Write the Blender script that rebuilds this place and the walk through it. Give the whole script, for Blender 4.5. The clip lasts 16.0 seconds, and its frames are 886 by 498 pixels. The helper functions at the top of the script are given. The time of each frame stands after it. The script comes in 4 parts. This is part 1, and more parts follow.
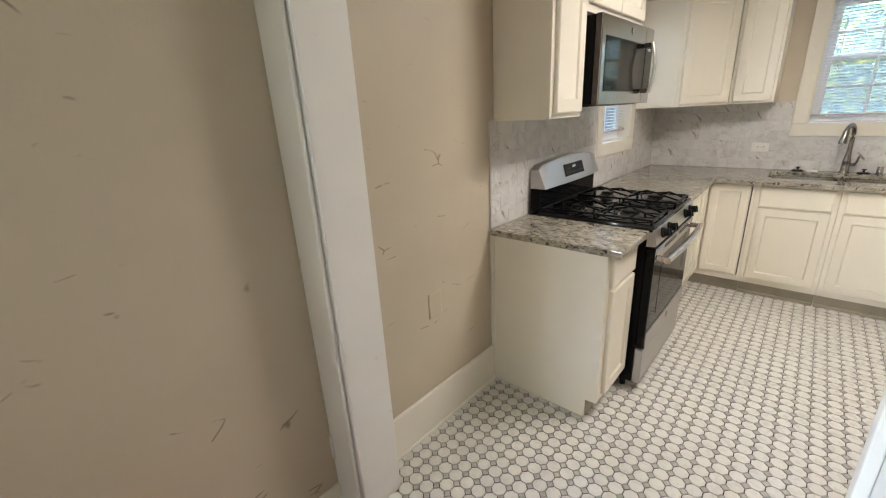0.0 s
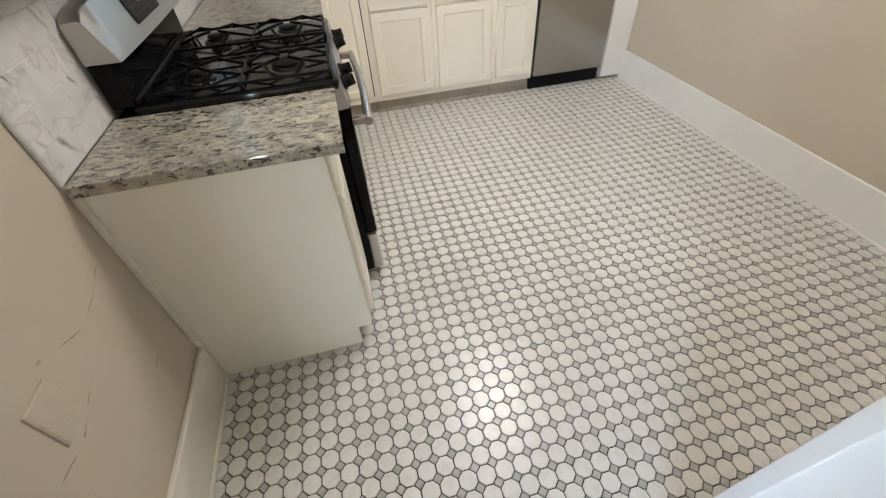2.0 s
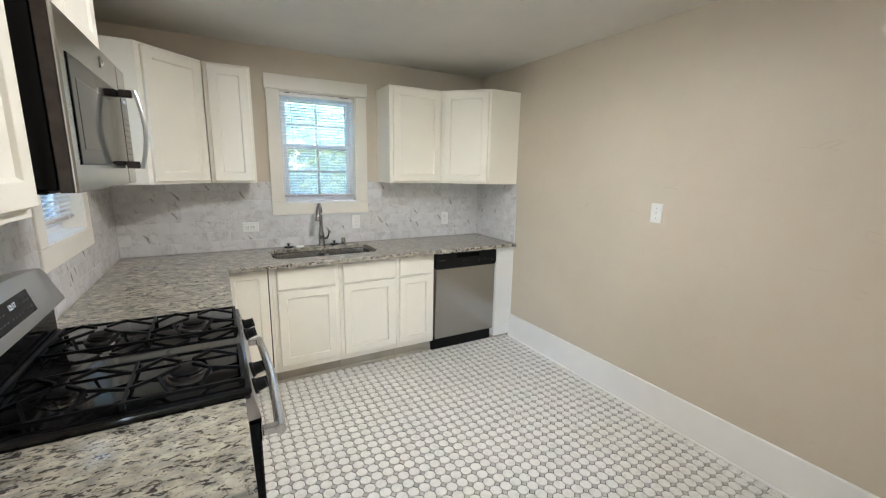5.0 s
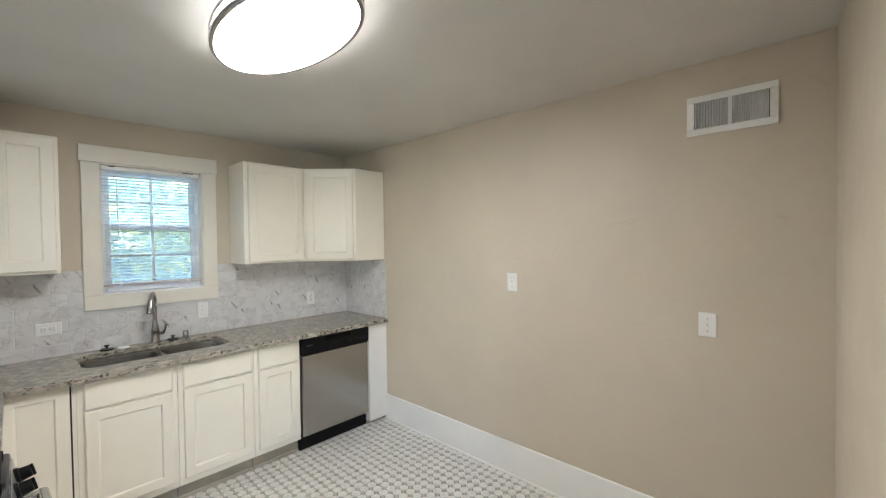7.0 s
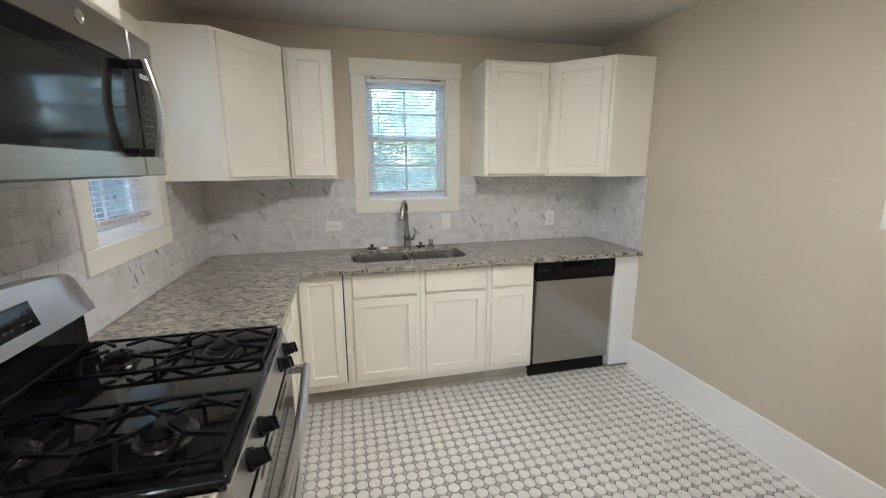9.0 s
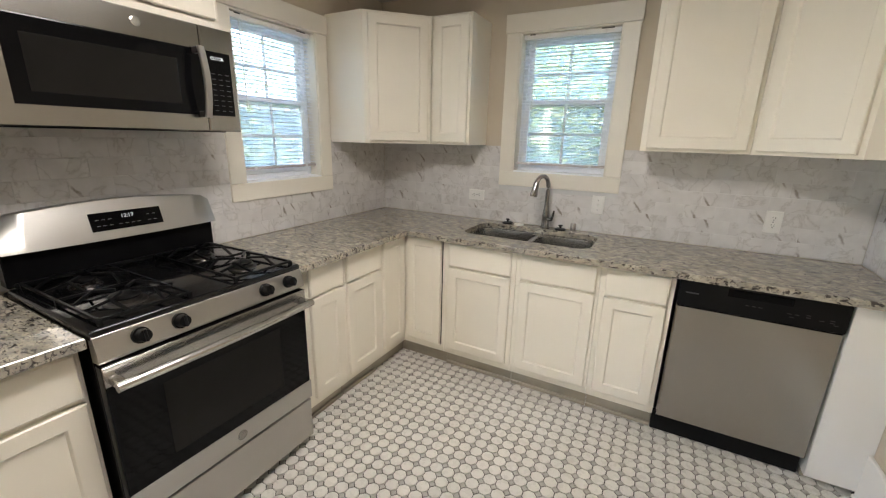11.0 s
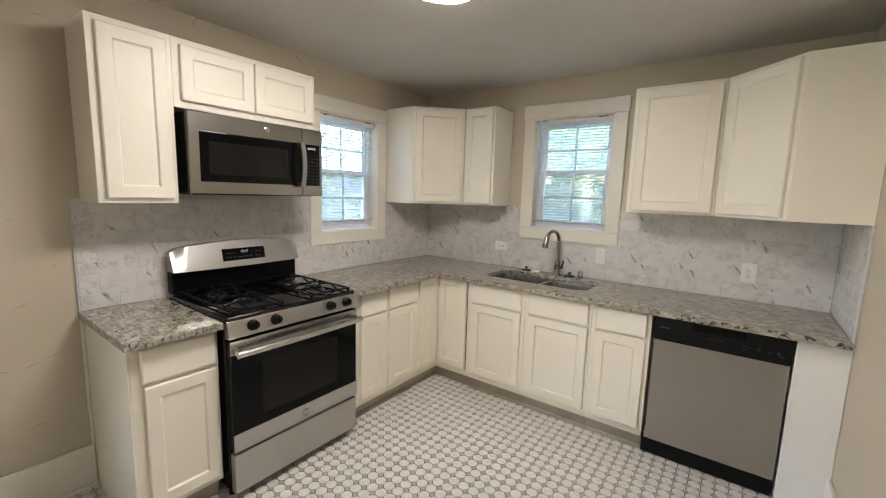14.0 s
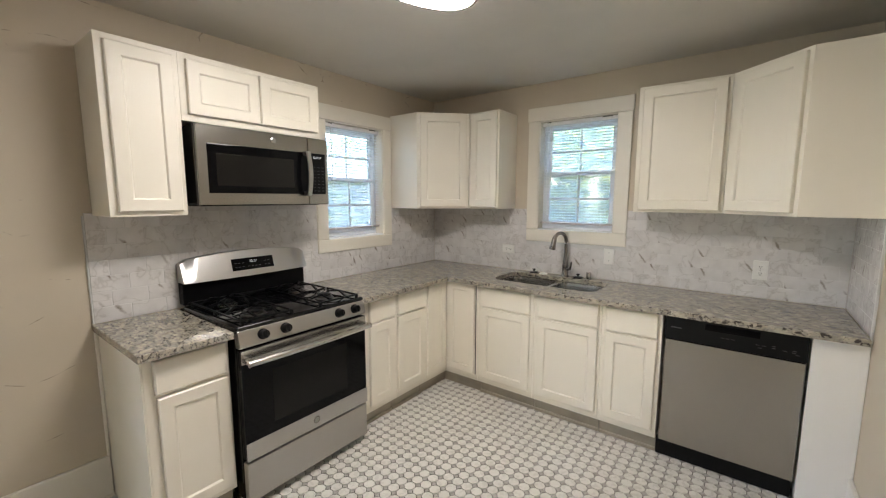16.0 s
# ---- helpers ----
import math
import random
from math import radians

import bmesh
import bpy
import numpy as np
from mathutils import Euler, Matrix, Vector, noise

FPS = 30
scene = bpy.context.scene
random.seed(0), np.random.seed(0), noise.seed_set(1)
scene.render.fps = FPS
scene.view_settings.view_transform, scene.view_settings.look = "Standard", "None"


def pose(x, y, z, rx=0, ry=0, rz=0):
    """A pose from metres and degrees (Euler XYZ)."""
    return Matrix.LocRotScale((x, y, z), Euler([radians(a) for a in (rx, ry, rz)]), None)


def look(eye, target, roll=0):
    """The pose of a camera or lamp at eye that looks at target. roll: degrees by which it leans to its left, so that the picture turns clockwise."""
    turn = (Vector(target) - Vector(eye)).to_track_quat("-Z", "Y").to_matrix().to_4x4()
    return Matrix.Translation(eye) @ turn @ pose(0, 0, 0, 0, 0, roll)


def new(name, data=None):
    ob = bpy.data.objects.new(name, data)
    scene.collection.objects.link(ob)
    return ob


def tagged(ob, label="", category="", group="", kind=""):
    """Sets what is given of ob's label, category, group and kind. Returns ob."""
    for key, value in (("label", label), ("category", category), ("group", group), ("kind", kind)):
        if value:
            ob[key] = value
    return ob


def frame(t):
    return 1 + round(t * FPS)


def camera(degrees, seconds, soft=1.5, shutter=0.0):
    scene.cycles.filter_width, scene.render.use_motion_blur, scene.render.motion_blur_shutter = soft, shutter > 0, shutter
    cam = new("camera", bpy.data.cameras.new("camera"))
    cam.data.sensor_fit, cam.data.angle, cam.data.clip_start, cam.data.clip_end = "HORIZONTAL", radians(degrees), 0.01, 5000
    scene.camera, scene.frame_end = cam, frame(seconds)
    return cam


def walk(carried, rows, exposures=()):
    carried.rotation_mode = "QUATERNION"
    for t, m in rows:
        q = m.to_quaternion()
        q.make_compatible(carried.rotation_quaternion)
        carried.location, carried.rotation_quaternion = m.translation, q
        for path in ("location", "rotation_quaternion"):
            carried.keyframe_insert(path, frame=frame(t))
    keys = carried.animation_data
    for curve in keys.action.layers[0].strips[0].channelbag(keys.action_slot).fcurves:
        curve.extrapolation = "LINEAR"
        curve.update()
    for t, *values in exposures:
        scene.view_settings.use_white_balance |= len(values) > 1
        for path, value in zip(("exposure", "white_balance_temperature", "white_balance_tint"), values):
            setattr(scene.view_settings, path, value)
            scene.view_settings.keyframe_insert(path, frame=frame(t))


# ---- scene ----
cam = camera(95.5, 16.0, 1.2)
PATH = [
    (0, (1.164, -4.269, 1.47), (-0.121, -2.876, 0.83), -3.1),
    (0.5, (0.945, -4.114, 1.458), (0.284, -2.329, 0.845), -3.7),
    (0.8, (0.851, -3.963, 1.445), (0.449, -2.088, 0.878), -4.1),
    (1, (0.845, -3.861, 1.434), (0.444, -1.981, 0.881), -4.9),
    (1.5, (0.797, -3.678, 1.456), (0.729, -1.966, 0.423), -8.8),
    (2, (0.698, -3.622, 1.401), (0.991, -2.213, 0.012), -3.9),
    (2.5, (0.674, -3.604, 1.371), (1.259, -2.355, -0.078), 0.6),
    (3, (0.677, -3.611, 1.37), (1.333, -2.35, -0.037), -1.4),
    (3.5, (0.664, -3.619, 1.399), (1.346, -2.137, 0.243), -2.2),
    (4, (0.592, -3.591, 1.468), (1.392, -1.862, 0.861), -0.8),
    (4.5, (0.608, -3.578, 1.488), (1.41, -1.786, 1.087), -0.4),
    (5, (0.635, -3.446, 1.53), (1.592, -1.731, 1.146), 1.0),
    (7.3, (0.693, -3.415, 1.583), (2.158, -2.053, 1.587), -1.3),
    (7.5, (0.635, -3.361, 1.589), (1.972, -1.874, 1.593), -1.1),
    (7.8, (0.613, -3.348, 1.594), (1.719, -1.683, 1.554), -1.0),
    (8, (0.628, -3.34, 1.568), (1.58, -1.585, 1.47), -0.8),
    (10.4, (1.681, -2.556, 1.432), (1.456, -0.666, 0.819), -0.2),
    (10.5, (1.744, -2.58, 1.424), (1.42, -0.689, 0.858), -0.1),
    (11, (2.015, -2.707, 1.462), (1.103, -1.009, 0.93), 1.4),
    (11.5, (2.235, -2.917, 1.498), (0.959, -1.413, 1.171), -1.0),
    (12, (2.386, -3.004, 1.52), (1.096, -1.514, 1.177), 0.5),
    (12.5, (2.474, -3.054, 1.51), (1.263, -1.495, 1.188), 0.5),
    (13, (2.503, -3.118, 1.508), (1.326, -1.52, 1.256), 0.4),
    (13.5, (2.5, -3.116, 1.503), (1.33, -1.514, 1.253), 1.0),
    (14, (2.488, -3.116, 1.501), (1.314, -1.52, 1.231), 1.7),
    (14.5, (2.492, -3.112, 1.499), (1.302, -1.531, 1.211), 0.6),
    (15, (2.492, -3.112, 1.503), (1.296, -1.531, 1.24), 0.7),
    (15.5, (2.492, -3.113, 1.505), (1.294, -1.533, 1.248), 0.4),
    (16, (2.492, -3.115, 1.504), (1.286, -1.539, 1.254), 0.1),
]
SKY, SUN, LAMP, HALL = 0.15, 3.0, 2.65, 1.8
EXPOSURES = [(0.0, 4.17, 6700, 12), (1.0, 4.03, 6350, 11), (1.5, 4.05, 6350, 11), (2.5, 4.13, 6450, 11), (5.0, 4.23, 6000, 9), (8.0, 4.05, 6050, 10),
             (10.5, 3.94, 6350, 12), (11.0, 3.98, 6550, 12), (12.5, 3.94, 6650, 13), (16.0, 3.95, 6500, 12)]

walk(cam, [(t, look(eye, target, roll)) for t, eye, target, roll in PATH], EXPOSURES)

# ---- world, sun ----
W, L, H, CT = 2.958, 3.48, 2.41, 0.897
world = bpy.data.worlds.new("world")
scene.world = world
world.use_nodes = True
wn = world.node_tree
sky = wn.nodes.new("ShaderNodeTexSky")
sky.sky_type, sky.sun_disc = "NISHITA", False
sky.sun_elevation, sky.sun_rotation = radians(45), radians(175)
wn.links.new(sky.outputs[0], wn.nodes["Background"].inputs[0])
wn.nodes["Background"].inputs[1].default_value = SKY
sun_data = bpy.data.lights.new("sun", "SUN")
sun_data.energy, sun_data.angle, sun_data.color = SUN, radians(2), (1.0, 0.95, 0.87)
sun = new("sun", sun_data)
sun.matrix_world = look((2, -22, 22), (0, 0, 0))
day = bpy.data.lights.new("hall_daylight", "AREA")
day.shape, day.size, day.size_y, day.energy, day.color = "RECTANGLE", 1.08, 1.45, HALL, (0.80, 0.90, 1.0)
hall_day = new("hall_daylight", day)
hall_day.matrix_world = look((-0.16, -5.20, 1.35), (1.0, -5.20, 1.35))  # in the hall window's opening


# ---- materials ----
class Nodes:
    """A small writer of node materials."""

    def __init__(self, name):
        self.m = bpy.data.materials.new(name)
        self.m.use_nodes = True
        self.t = self.m.node_tree
        self.b = self.t.nodes["Principled BSDF"]
        self.out = self.t.nodes["Material Output"]

    def add(self, kind, ins=None, **props):
        n = self.t.nodes.new("ShaderNode" + kind)
        for k, v in props.items():
            if k == "operation":
                n.operation = v
            elif k == "data_type":
                n.data_type = v
            elif k == "blend_type":
                n.blend_type = v
            elif k == "feature":
                n.feature = v
            elif k == "bands_direction":
                n.bands_direction = v
        for k, v in (ins or {}).items():
            self.put(n.inputs[k], v)
        return n

    def put(self, socket, v):
        if isinstance(v, bpy.types.NodeSocket):
            self.t.links.new(v, socket)
        else:
            socket.default_value = v

    def place(self, scale=(1, 1, 1), rot=(0, 0, 0), shift=None, world_space=True):
        src = self.add("NewGeometry").outputs["Position"] if world_space else self.add("TexCoord").outputs["Object"]
        mp = self.add("Mapping", {0: src, "Scale": scale, "Rotation": [radians(a) for a in rot]})
        if shift is not None:
            add = self.add("VectorMath", {0: mp.outputs[0], 1: shift}, operation="ADD")
            return add.outputs[0]
        return mp.outputs[0]

    def noise(self, vec, scale, detail=3, rough=0.55, dist=0.0):
        return self.add("TexNoise", {"Vector": vec, "Scale": scale, "Detail": detail, "Roughness": rough, "Distortion": dist}).outputs["Fac"]

    def ramp(self, fac, *stops):
        n = self.add("ValToRGB", {0: fac})
        cr = n.color_ramp
        while len(cr.elements) < len(stops):
            cr.elements.new(0.5)
        for e, (p, c) in zip(cr.elements, stops):
            e.position = p
            e.color = (*c, 1) if len(c) == 3 else c
        return n.outputs[0]

    def mix(self, fac, a, b, blend="MIX"):
        n = self.add("Mix", data_type="RGBA", blend_type=blend)
        self.put(n.inputs[0], fac)
        self.put(n.inputs[6], a if not isinstance(a, tuple) else (*a, 1))
        self.put(n.inputs[7], b if not isinstance(b, tuple) else (*b, 1))
        return n.outputs[2]

    def math(self, op, a, b=0.0):
        return self.add("Math", {0: a, 1: b}, operation=op).outputs[0]

    def bump(self, height, strength, dist=0.01):
        return self.add("Bump", {"Height": height, "Strength": strength, "Distance": dist}).outputs[0]

    def set(self, **k):
        names = dict(color="Base Color", rough="Roughness", metal="Metallic", normal="Normal", spec="Specular IOR Level", coat="Coat Weight", trans="Transmission Weight")
        for key, v in k.items():
            s = self.b.inputs[names[key]]
            self.put(s, (*v, 1) if isinstance(v, tuple) and len(v) == 3 else v)
        return self.m


def grey(v):
    return (v, v, v)


def painted(name, color, rough=0.5, mottle=0.06, relief=0.05, scale=1.0):
    """Brushed or rolled paint: slight mottling, roller stipple, a few grimy spots."""
    n = Nodes(name)
    p = n.place()
    big = n.noise(p, 1.7 * scale, 3)
    fine = n.noise(p, 160, 2)
    low = tuple(c * (1 - mottle) for c in color)
    high = tuple(min(1, c * (1 + mottle)) for c in color)
    col = n.ramp(big, (0.3, low), (0.7, high))
    wide = n.noise(n.place((6, 6, 3)), 1.0, 4)
    h = n.math("ADD", n.math("MULTIPLY", fine, 0.5), wide)
    return n.set(color=col, rough=n.ramp(n.noise(p, 9, 3), (0.3, grey(rough - 0.06)), (0.7, grey(rough + 0.08))), normal=n.bump(h, relief, 0.01))


def scuffed_wall(name, color, amount=1.0):
    """Tan wall paint with thin scratches, smears and spots of wear."""
    n = Nodes(name)
    p = n.place()
    low, high = tuple(c * 0.95 for c in color), tuple(c * 1.05 for c in color)
    col = n.ramp(n.noise(p, 1.6, 4), (0.3, low), (0.7, high))
    warp = n.add("TexNoise", {"Vector": p, "Scale": 2.2, "Detail": 2.0}).outputs["Color"]
    vec = n.add("VectorMath", {0: n.place((1.6, 1.6, 5.5), (25, 18, 0)), 1: warp}, operation="ADD").outputs[0]
    cells = n.add("TexVoronoi", {"Vector": vec, "Scale": 1.5}, feature="DISTANCE_TO_EDGE").outputs["Distance"]
    line = n.ramp(cells, (0.0, grey(1)), (0.010, grey(0.7)), (0.019, grey(0)))
    gate = n.ramp(n.noise(p, 6.5, 3), (0.60, grey(0)), (0.655, grey(1)))
    scratch = n.math("MULTIPLY", line, gate)
    dots = n.add("TexVoronoi", {"Vector": p, "Scale": 2.4}).outputs["Distance"]
    spot = n.ramp(dots, (0.012, grey(0.8)), (0.022, grey(0)))
    wear = n.math("MAXIMUM", n.math("MULTIPLY", scratch, 0.75), n.math("MULTIPLY", spot, 0.4))
    col = n.mix(n.math("MULTIPLY", wear, amount), col, (0.16, 0.115, 0.08))
    h = n.math("ADD", n.noise(n.place((5, 5, 3)), 1.0, 5), n.math("MULTIPLY", n.noise(p, 150, 2), 0.3))
    return n.set(color=col, rough=0.52, normal=n.bump(h, 0.12, 0.012))


def brushed_steel(name, color=(0.50, 0.485, 0.46), rough=0.25, stretch=(3, 3, 400), blot=0.08):
    n = Nodes(name)
    streak = n.noise(n.place(stretch), 9, 4)
    smear = n.noise(n.place(), 5, 3)
    r = n.math("ADD", n.math("MULTIPLY", streak, 0.1), n.math("MULTIPLY", smear, blot))
    return n.set(color=n.ramp(streak, (0.25, tuple(c * 0.95 for c in color)), (0.75, color)), metal=1.0,
                 rough=n.math("ADD", r, rough - 0.1), normal=n.bump(streak, 0.02, 0.002))


def plain(name, color, rough=0.4, metal=0.0, vary=0.12, scale=14, relief=0.02, spec=0.5):
    n = Nodes(name)
    f = n.noise(n.place(), scale, 4)
    col = n.ramp(f, (0.3, tuple(c * (1 - vary) for c in color)), (0.7, tuple(min(1, c * (1 + vary)) for c in color)))
    return n.set(color=col, rough=n.ramp(f, (0.2, grey(max(0.02, rough - 0.05))), (0.8, grey(rough + 0.07))), metal=metal, spec=spec,
                 normal=n.bump(n.noise(n.place(), 120, 2), relief, 0.004))


def granite_material():
    n = Nodes("granite")
    p = n.place((1, 1, 1), (0, 0, 35))
    q = n.place((6, 13, 10), (0, 0, 35))
    cream = n.ramp(n.noise(p, 22, 5), (0.30, (0.22, 0.195, 0.155)), (0.46, (0.40, 0.36, 0.28)), (0.72, (0.53, 0.485, 0.39)))
    veil = n.ramp(n.noise(q, 4.2, 5, 0.65), (0.42, grey(0)), (0.58, grey(1)))
    col = n.mix(n.math("MULTIPLY", veil, 0.72), cream, (0.25, 0.24, 0.215))
    dark = n.ramp(n.noise(q, 6.2, 6, 0.68, 0.6), (0.54, grey(0)), (0.58, grey(1)))
    col = n.mix(n.math("MULTIPLY", dark, 0.92), col, (0.032, 0.026, 0.026))
    speck = n.ramp(n.noise(p, 120, 3), (0.60, grey(0)), (0.68, grey(1)))
    col = n.mix(n.math("MULTIPLY", speck, 0.7), col, (0.09, 0.075, 0.06))
    return n.set(color=col, rough=n.ramp(n.noise(p, 40, 3), (0.3, grey(0.03)), (0.7, grey(0.07))), spec=1.0, normal=n.bump(n.noise(p, 60, 3), 0.02, 0.003))


def marble_material():
    """Polished marble-look ceramic; every tile has a cut of its own."""
    n = Nodes("marble_tile")
    rnd = n.add("ObjectInfo").outputs["Random"]
    shift = n.add("CombineXYZ", {0: n.math("MULTIPLY", rnd, 37.0), 1: n.math("MULTIPLY", rnd, 53.0), 2: n.math("MULTIPLY", rnd, 71.0)}).outputs[0]
    p = n.place(shift=shift)
    cloud = n.noise(p, 9, 4)
    base = n.ramp(cloud, (0.3, (0.60, 0.58, 0.57)), (0.6, (0.69, 0.672, 0.66)), (0.8, (0.73, 0.715, 0.70)))
    xyz = n.add("SeparateXYZ", {0: n.place()})
    bend = n.add("TexNoise", {"Vector": p, "Scale": 12.0, "Detail": 4.0}).outputs["Fac"]
    run = n.math("ADD", n.math("ADD", xyz.outputs[0], xyz.outputs[1]), n.math("MULTIPLY", xyz.outputs[2], 0.55))
    run = n.math("ADD", run, n.math("MULTIPLY", bend, 0.06))
    flat = n.add("CombineXYZ", {0: n.math("MULTIPLY", run, 25.0), 1: n.math("MULTIPLY", xyz.outputs[2], 6.5), 2: 0.0}).outputs[0]
    flat = n.add("VectorMath", {0: flat, 1: shift}, operation="ADD").outputs[0]
    cell = n.add("TexVoronoi", {"Vector": flat, "Scale": 1.0})
    body = n.math("ADD", cell.outputs["Distance"], n.math("MULTIPLY", n.noise(p, 60, 3), 0.25))
    stroke = n.ramp(body, (0.24, grey(1)), (0.31, grey(0.55)), (0.42, grey(0)))
    keep = n.ramp(n.add("SeparateXYZ", {0: cell.outputs["Color"]}).outputs[0], (0.70, grey(0)), (0.76, grey(0.75)), (1.0, grey(1)))
    thin = n.math("ABSOLUTE", n.math("SUBTRACT", n.noise(p, 6, 4, 0.55, 0.4), 0.5))
    hair = n.ramp(thin, (0.0, grey(0.30)), (0.010, grey(0.12)), (0.03, grey(0)))
    vein = n.math("MAXIMUM", n.math("MULTIPLY", n.math("MULTIPLY", stroke, keep), 0.95), hair)
    col = n.mix(vein, base, (0.25, 0.215, 0.185))
    return n.set(color=col, rough=0.27, spec=0.4, normal=n.bump(n.noise(p, 20, 2), 0.01, 0.004))


def floor_tile_material(name, color, vary=0.07):
    n = Nodes(name)
    rnd = n.add("ObjectInfo").outputs["Random"]
    isl = n.add("NewGeometry").outputs["Random Per Island"]
    r = n.math("FRACT", n.math("ADD", rnd, isl))
    tone = n.ramp(r, (0.0, tuple(c * (1 - vary) for c in color)), (1.0, tuple(c * (1 + vary) for c in color)))
    dirt = n.ramp(n.noise(n.place(), 2.3, 5, 0.6), (0.50, grey(0)), (0.80, grey(0.12)))
    col = n.mix(dirt, tone, tuple(c * 0.72 for c in color))
    return n.set(color=col, rough=n.ramp(n.noise(n.place(), 30, 3), (0.3, grey(0.22)), (0.7, grey(0.36))), normal=n.bump(n.noise(n.place(), 45, 3), 0.03, 0.004))


def glass_material(name, tint=0.96, haze=0.30):
    """Clear panes with a film that scatters daylight, imitating the haze of glare."""
    n = Nodes(name)
    clear = n.add("BsdfTransparent", {0: (tint, tint, tint, 1)})
    gloss = n.add("BsdfGlossy", {"Roughness": 0.02})
    film = n.add("BsdfTranslucent", {0: (0.84, 0.94, 1.0, 1)})
    cloud = n.math("MULTIPLY", n.ramp(n.noise(n.place(), 6, 4), (0.2, grey(0.7)), (0.8, grey(1.0))), haze)
    hazed = n.add("MixShader", {0: cloud, 1: clear.outputs[0], 2: film.outputs[0]})
    mix = n.add("MixShader", {0: n.add("Fresnel", {0: 1.45}).outputs[0], 1: hazed.outputs[0], 2: gloss.outputs[0]})
    n.t.links.new(mix.outputs[0], n.out.inputs[0])
    return n.m


def screen_material():
    """Fine dark insect mesh that dims the view."""
    n = Nodes("insect_mesh")
    d = n.add("BsdfDiffuse", {0: (0.30, 0.33, 0.36, 1)})
    t = n.add("BsdfTransparent", {0: (1, 1, 1, 1)})
    fac = n.ramp(n.noise(n.place(), 8, 2), (0.3, grey(0.24)), (0.7, grey(0.30)))
    mix = n.add("MixShader", {0: fac, 1: t.outputs[0], 2: d.outputs[0]})
    n.t.links.new(mix.outputs[0], n.out.inputs[0])
    return n.m


def slat_material():
    n = Nodes("blind_slat_white")
    d = n.add("BsdfDiffuse", {0: (0.88, 0.88, 0.87, 1)})
    t = n.add("BsdfTranslucent", {0: (0.92, 0.94, 0.97, 1)})
    mix = n.add("MixShader", {0: 0.7, 1: d.outputs[0], 2: t.outputs[0]})
    n.t.links.new(mix.outputs[0], n.out.inputs[0])
    return n.m


def glow(name, color, strength):
    n = Nodes(name)
    n.set(color=(0.8, 0.8, 0.8))
    n.put(n.b.inputs["Emission Color"], (*color, 1))
    n.put(n.b.inputs["Emission Strength"], strength)
    return n.m


def wood_material(name, dark, light, rough=0.35):
    n = Nodes(name)
    rnd = n.add("ObjectInfo").outputs["Random"]
    sh = n.add("CombineXYZ", {0: n.math("MULTIPLY", rnd, 9.0), 1: n.math("MULTIPLY", rnd, 17.0)}).outputs[0]
    g = n.noise(n.place((2, 28, 28), shift=sh), 2.5, 5, 0.6, 0.5)
    col = n.ramp(g, (0.3, dark), (0.7, light))
    return n.set(color=col, rough=rough, normal=n.bump(g, 0.08, 0.004))


def leaf_material(name, dark, light):
    n = Nodes(name)
    isl = n.add("NewGeometry").outputs["Random Per Island"]
    col = n.ramp(isl, (0.0, dark), (1.0, light))
    n.set(color=col, rough=0.5)
    t = n.add("BsdfTranslucent", {0: col})
    mix = n.add("MixShader", {0: 0.45, 1: n.b.outputs[0], 2: t.outputs[0]})
    n.t.links.new(mix.outputs[0], n.out.inputs[0])
    return n.m


TAN = (0.57, 0.497, 0.390)
M_WALL = scuffed_wall("tan_wall_paint", TAN)
M_WALL_EAST = scuffed_wall("tan_wall_paint_few_marks", TAN, 0.13)
M_WALL_CLEAN = painted("tan_wall_paint_clean", TAN, 0.55, 0.035, 0.1)
M_CEIL = painted("ceiling_paint", (0.66, 0.635, 0.59), 0.7, 0.05, 0.1)
M_CREAM = painted("cream_cabinet_paint", (0.83, 0.783, 0.678), 0.38, 0.03, 0.04)
M_TRIM = painted("cream_trim_paint", (0.79, 0.75, 0.66), 0.36, 0.04, 0.06)
M_HALL_TRIM = painted("white_gloss_paint", (0.80, 0.79, 0.77), 0.33, 0.05, 0.07)
# a beige darker than the cabinet cream, with stronger mottling
M_TOE = painted("toe_kick_beige", (0.40, 0.36, 0.29), 0.5, 0.12, 0.05, 3)
M_GRANITE = granite_material()
M_MARBLE = marble_material()
M_GROUT_W = plain("tile_grout_white", (0.60, 0.595, 0.585), 0.8, vary=0.05)
M_OCT = floor_tile_material("floor_octagon_white", (0.67, 0.65, 0.605), 0.03)
M_DOT = floor_tile_material("floor_dot_grey", (0.42, 0.40, 0.37), 0.08)
M_GROUT = plain("floor_grout_dark", (0.050, 0.046, 0.040), 0.85, vary=0.3, scale=60)
M_STEEL = brushed_steel("brushed_stainless", rough=0.36)
M_STEEL_V = brushed_steel("brushed_stainless_upright", (0.42, 0.405, 0.38), 0.26, stretch=(60, 60, 1.2), blot=0.05)
M_STEEL_D = brushed_steel("brushed_stainless_dark", (0.42, 0.405, 0.385), 0.22)
M_FAUCET = brushed_steel("satin_faucet_steel", (0.30, 0.285, 0.27), 0.22, (3, 3, 3))
M_WHITE_TRIM = painted("white_trim_paint", (0.80, 0.785, 0.75), 0.36, 0.04, 0.06)
M_NICKEL = brushed_steel("brushed_nickel", (0.46, 0.445, 0.43), 0.24, (3, 3, 3))
M_CHROME = plain("bright_steel", (0.62, 0.605, 0.58), 0.22, 1.0, 0.04)
M_BLACK = plain("black_enamel", (0.005, 0.005, 0.0055), 0.10, 0.0, 0.2, spec=0.10)
M_COOKTOP = plain("glossy_cooktop_enamel", (0.005, 0.005, 0.0055), 0.07, 0.0, 0.2, spec=0.4, relief=0.004)
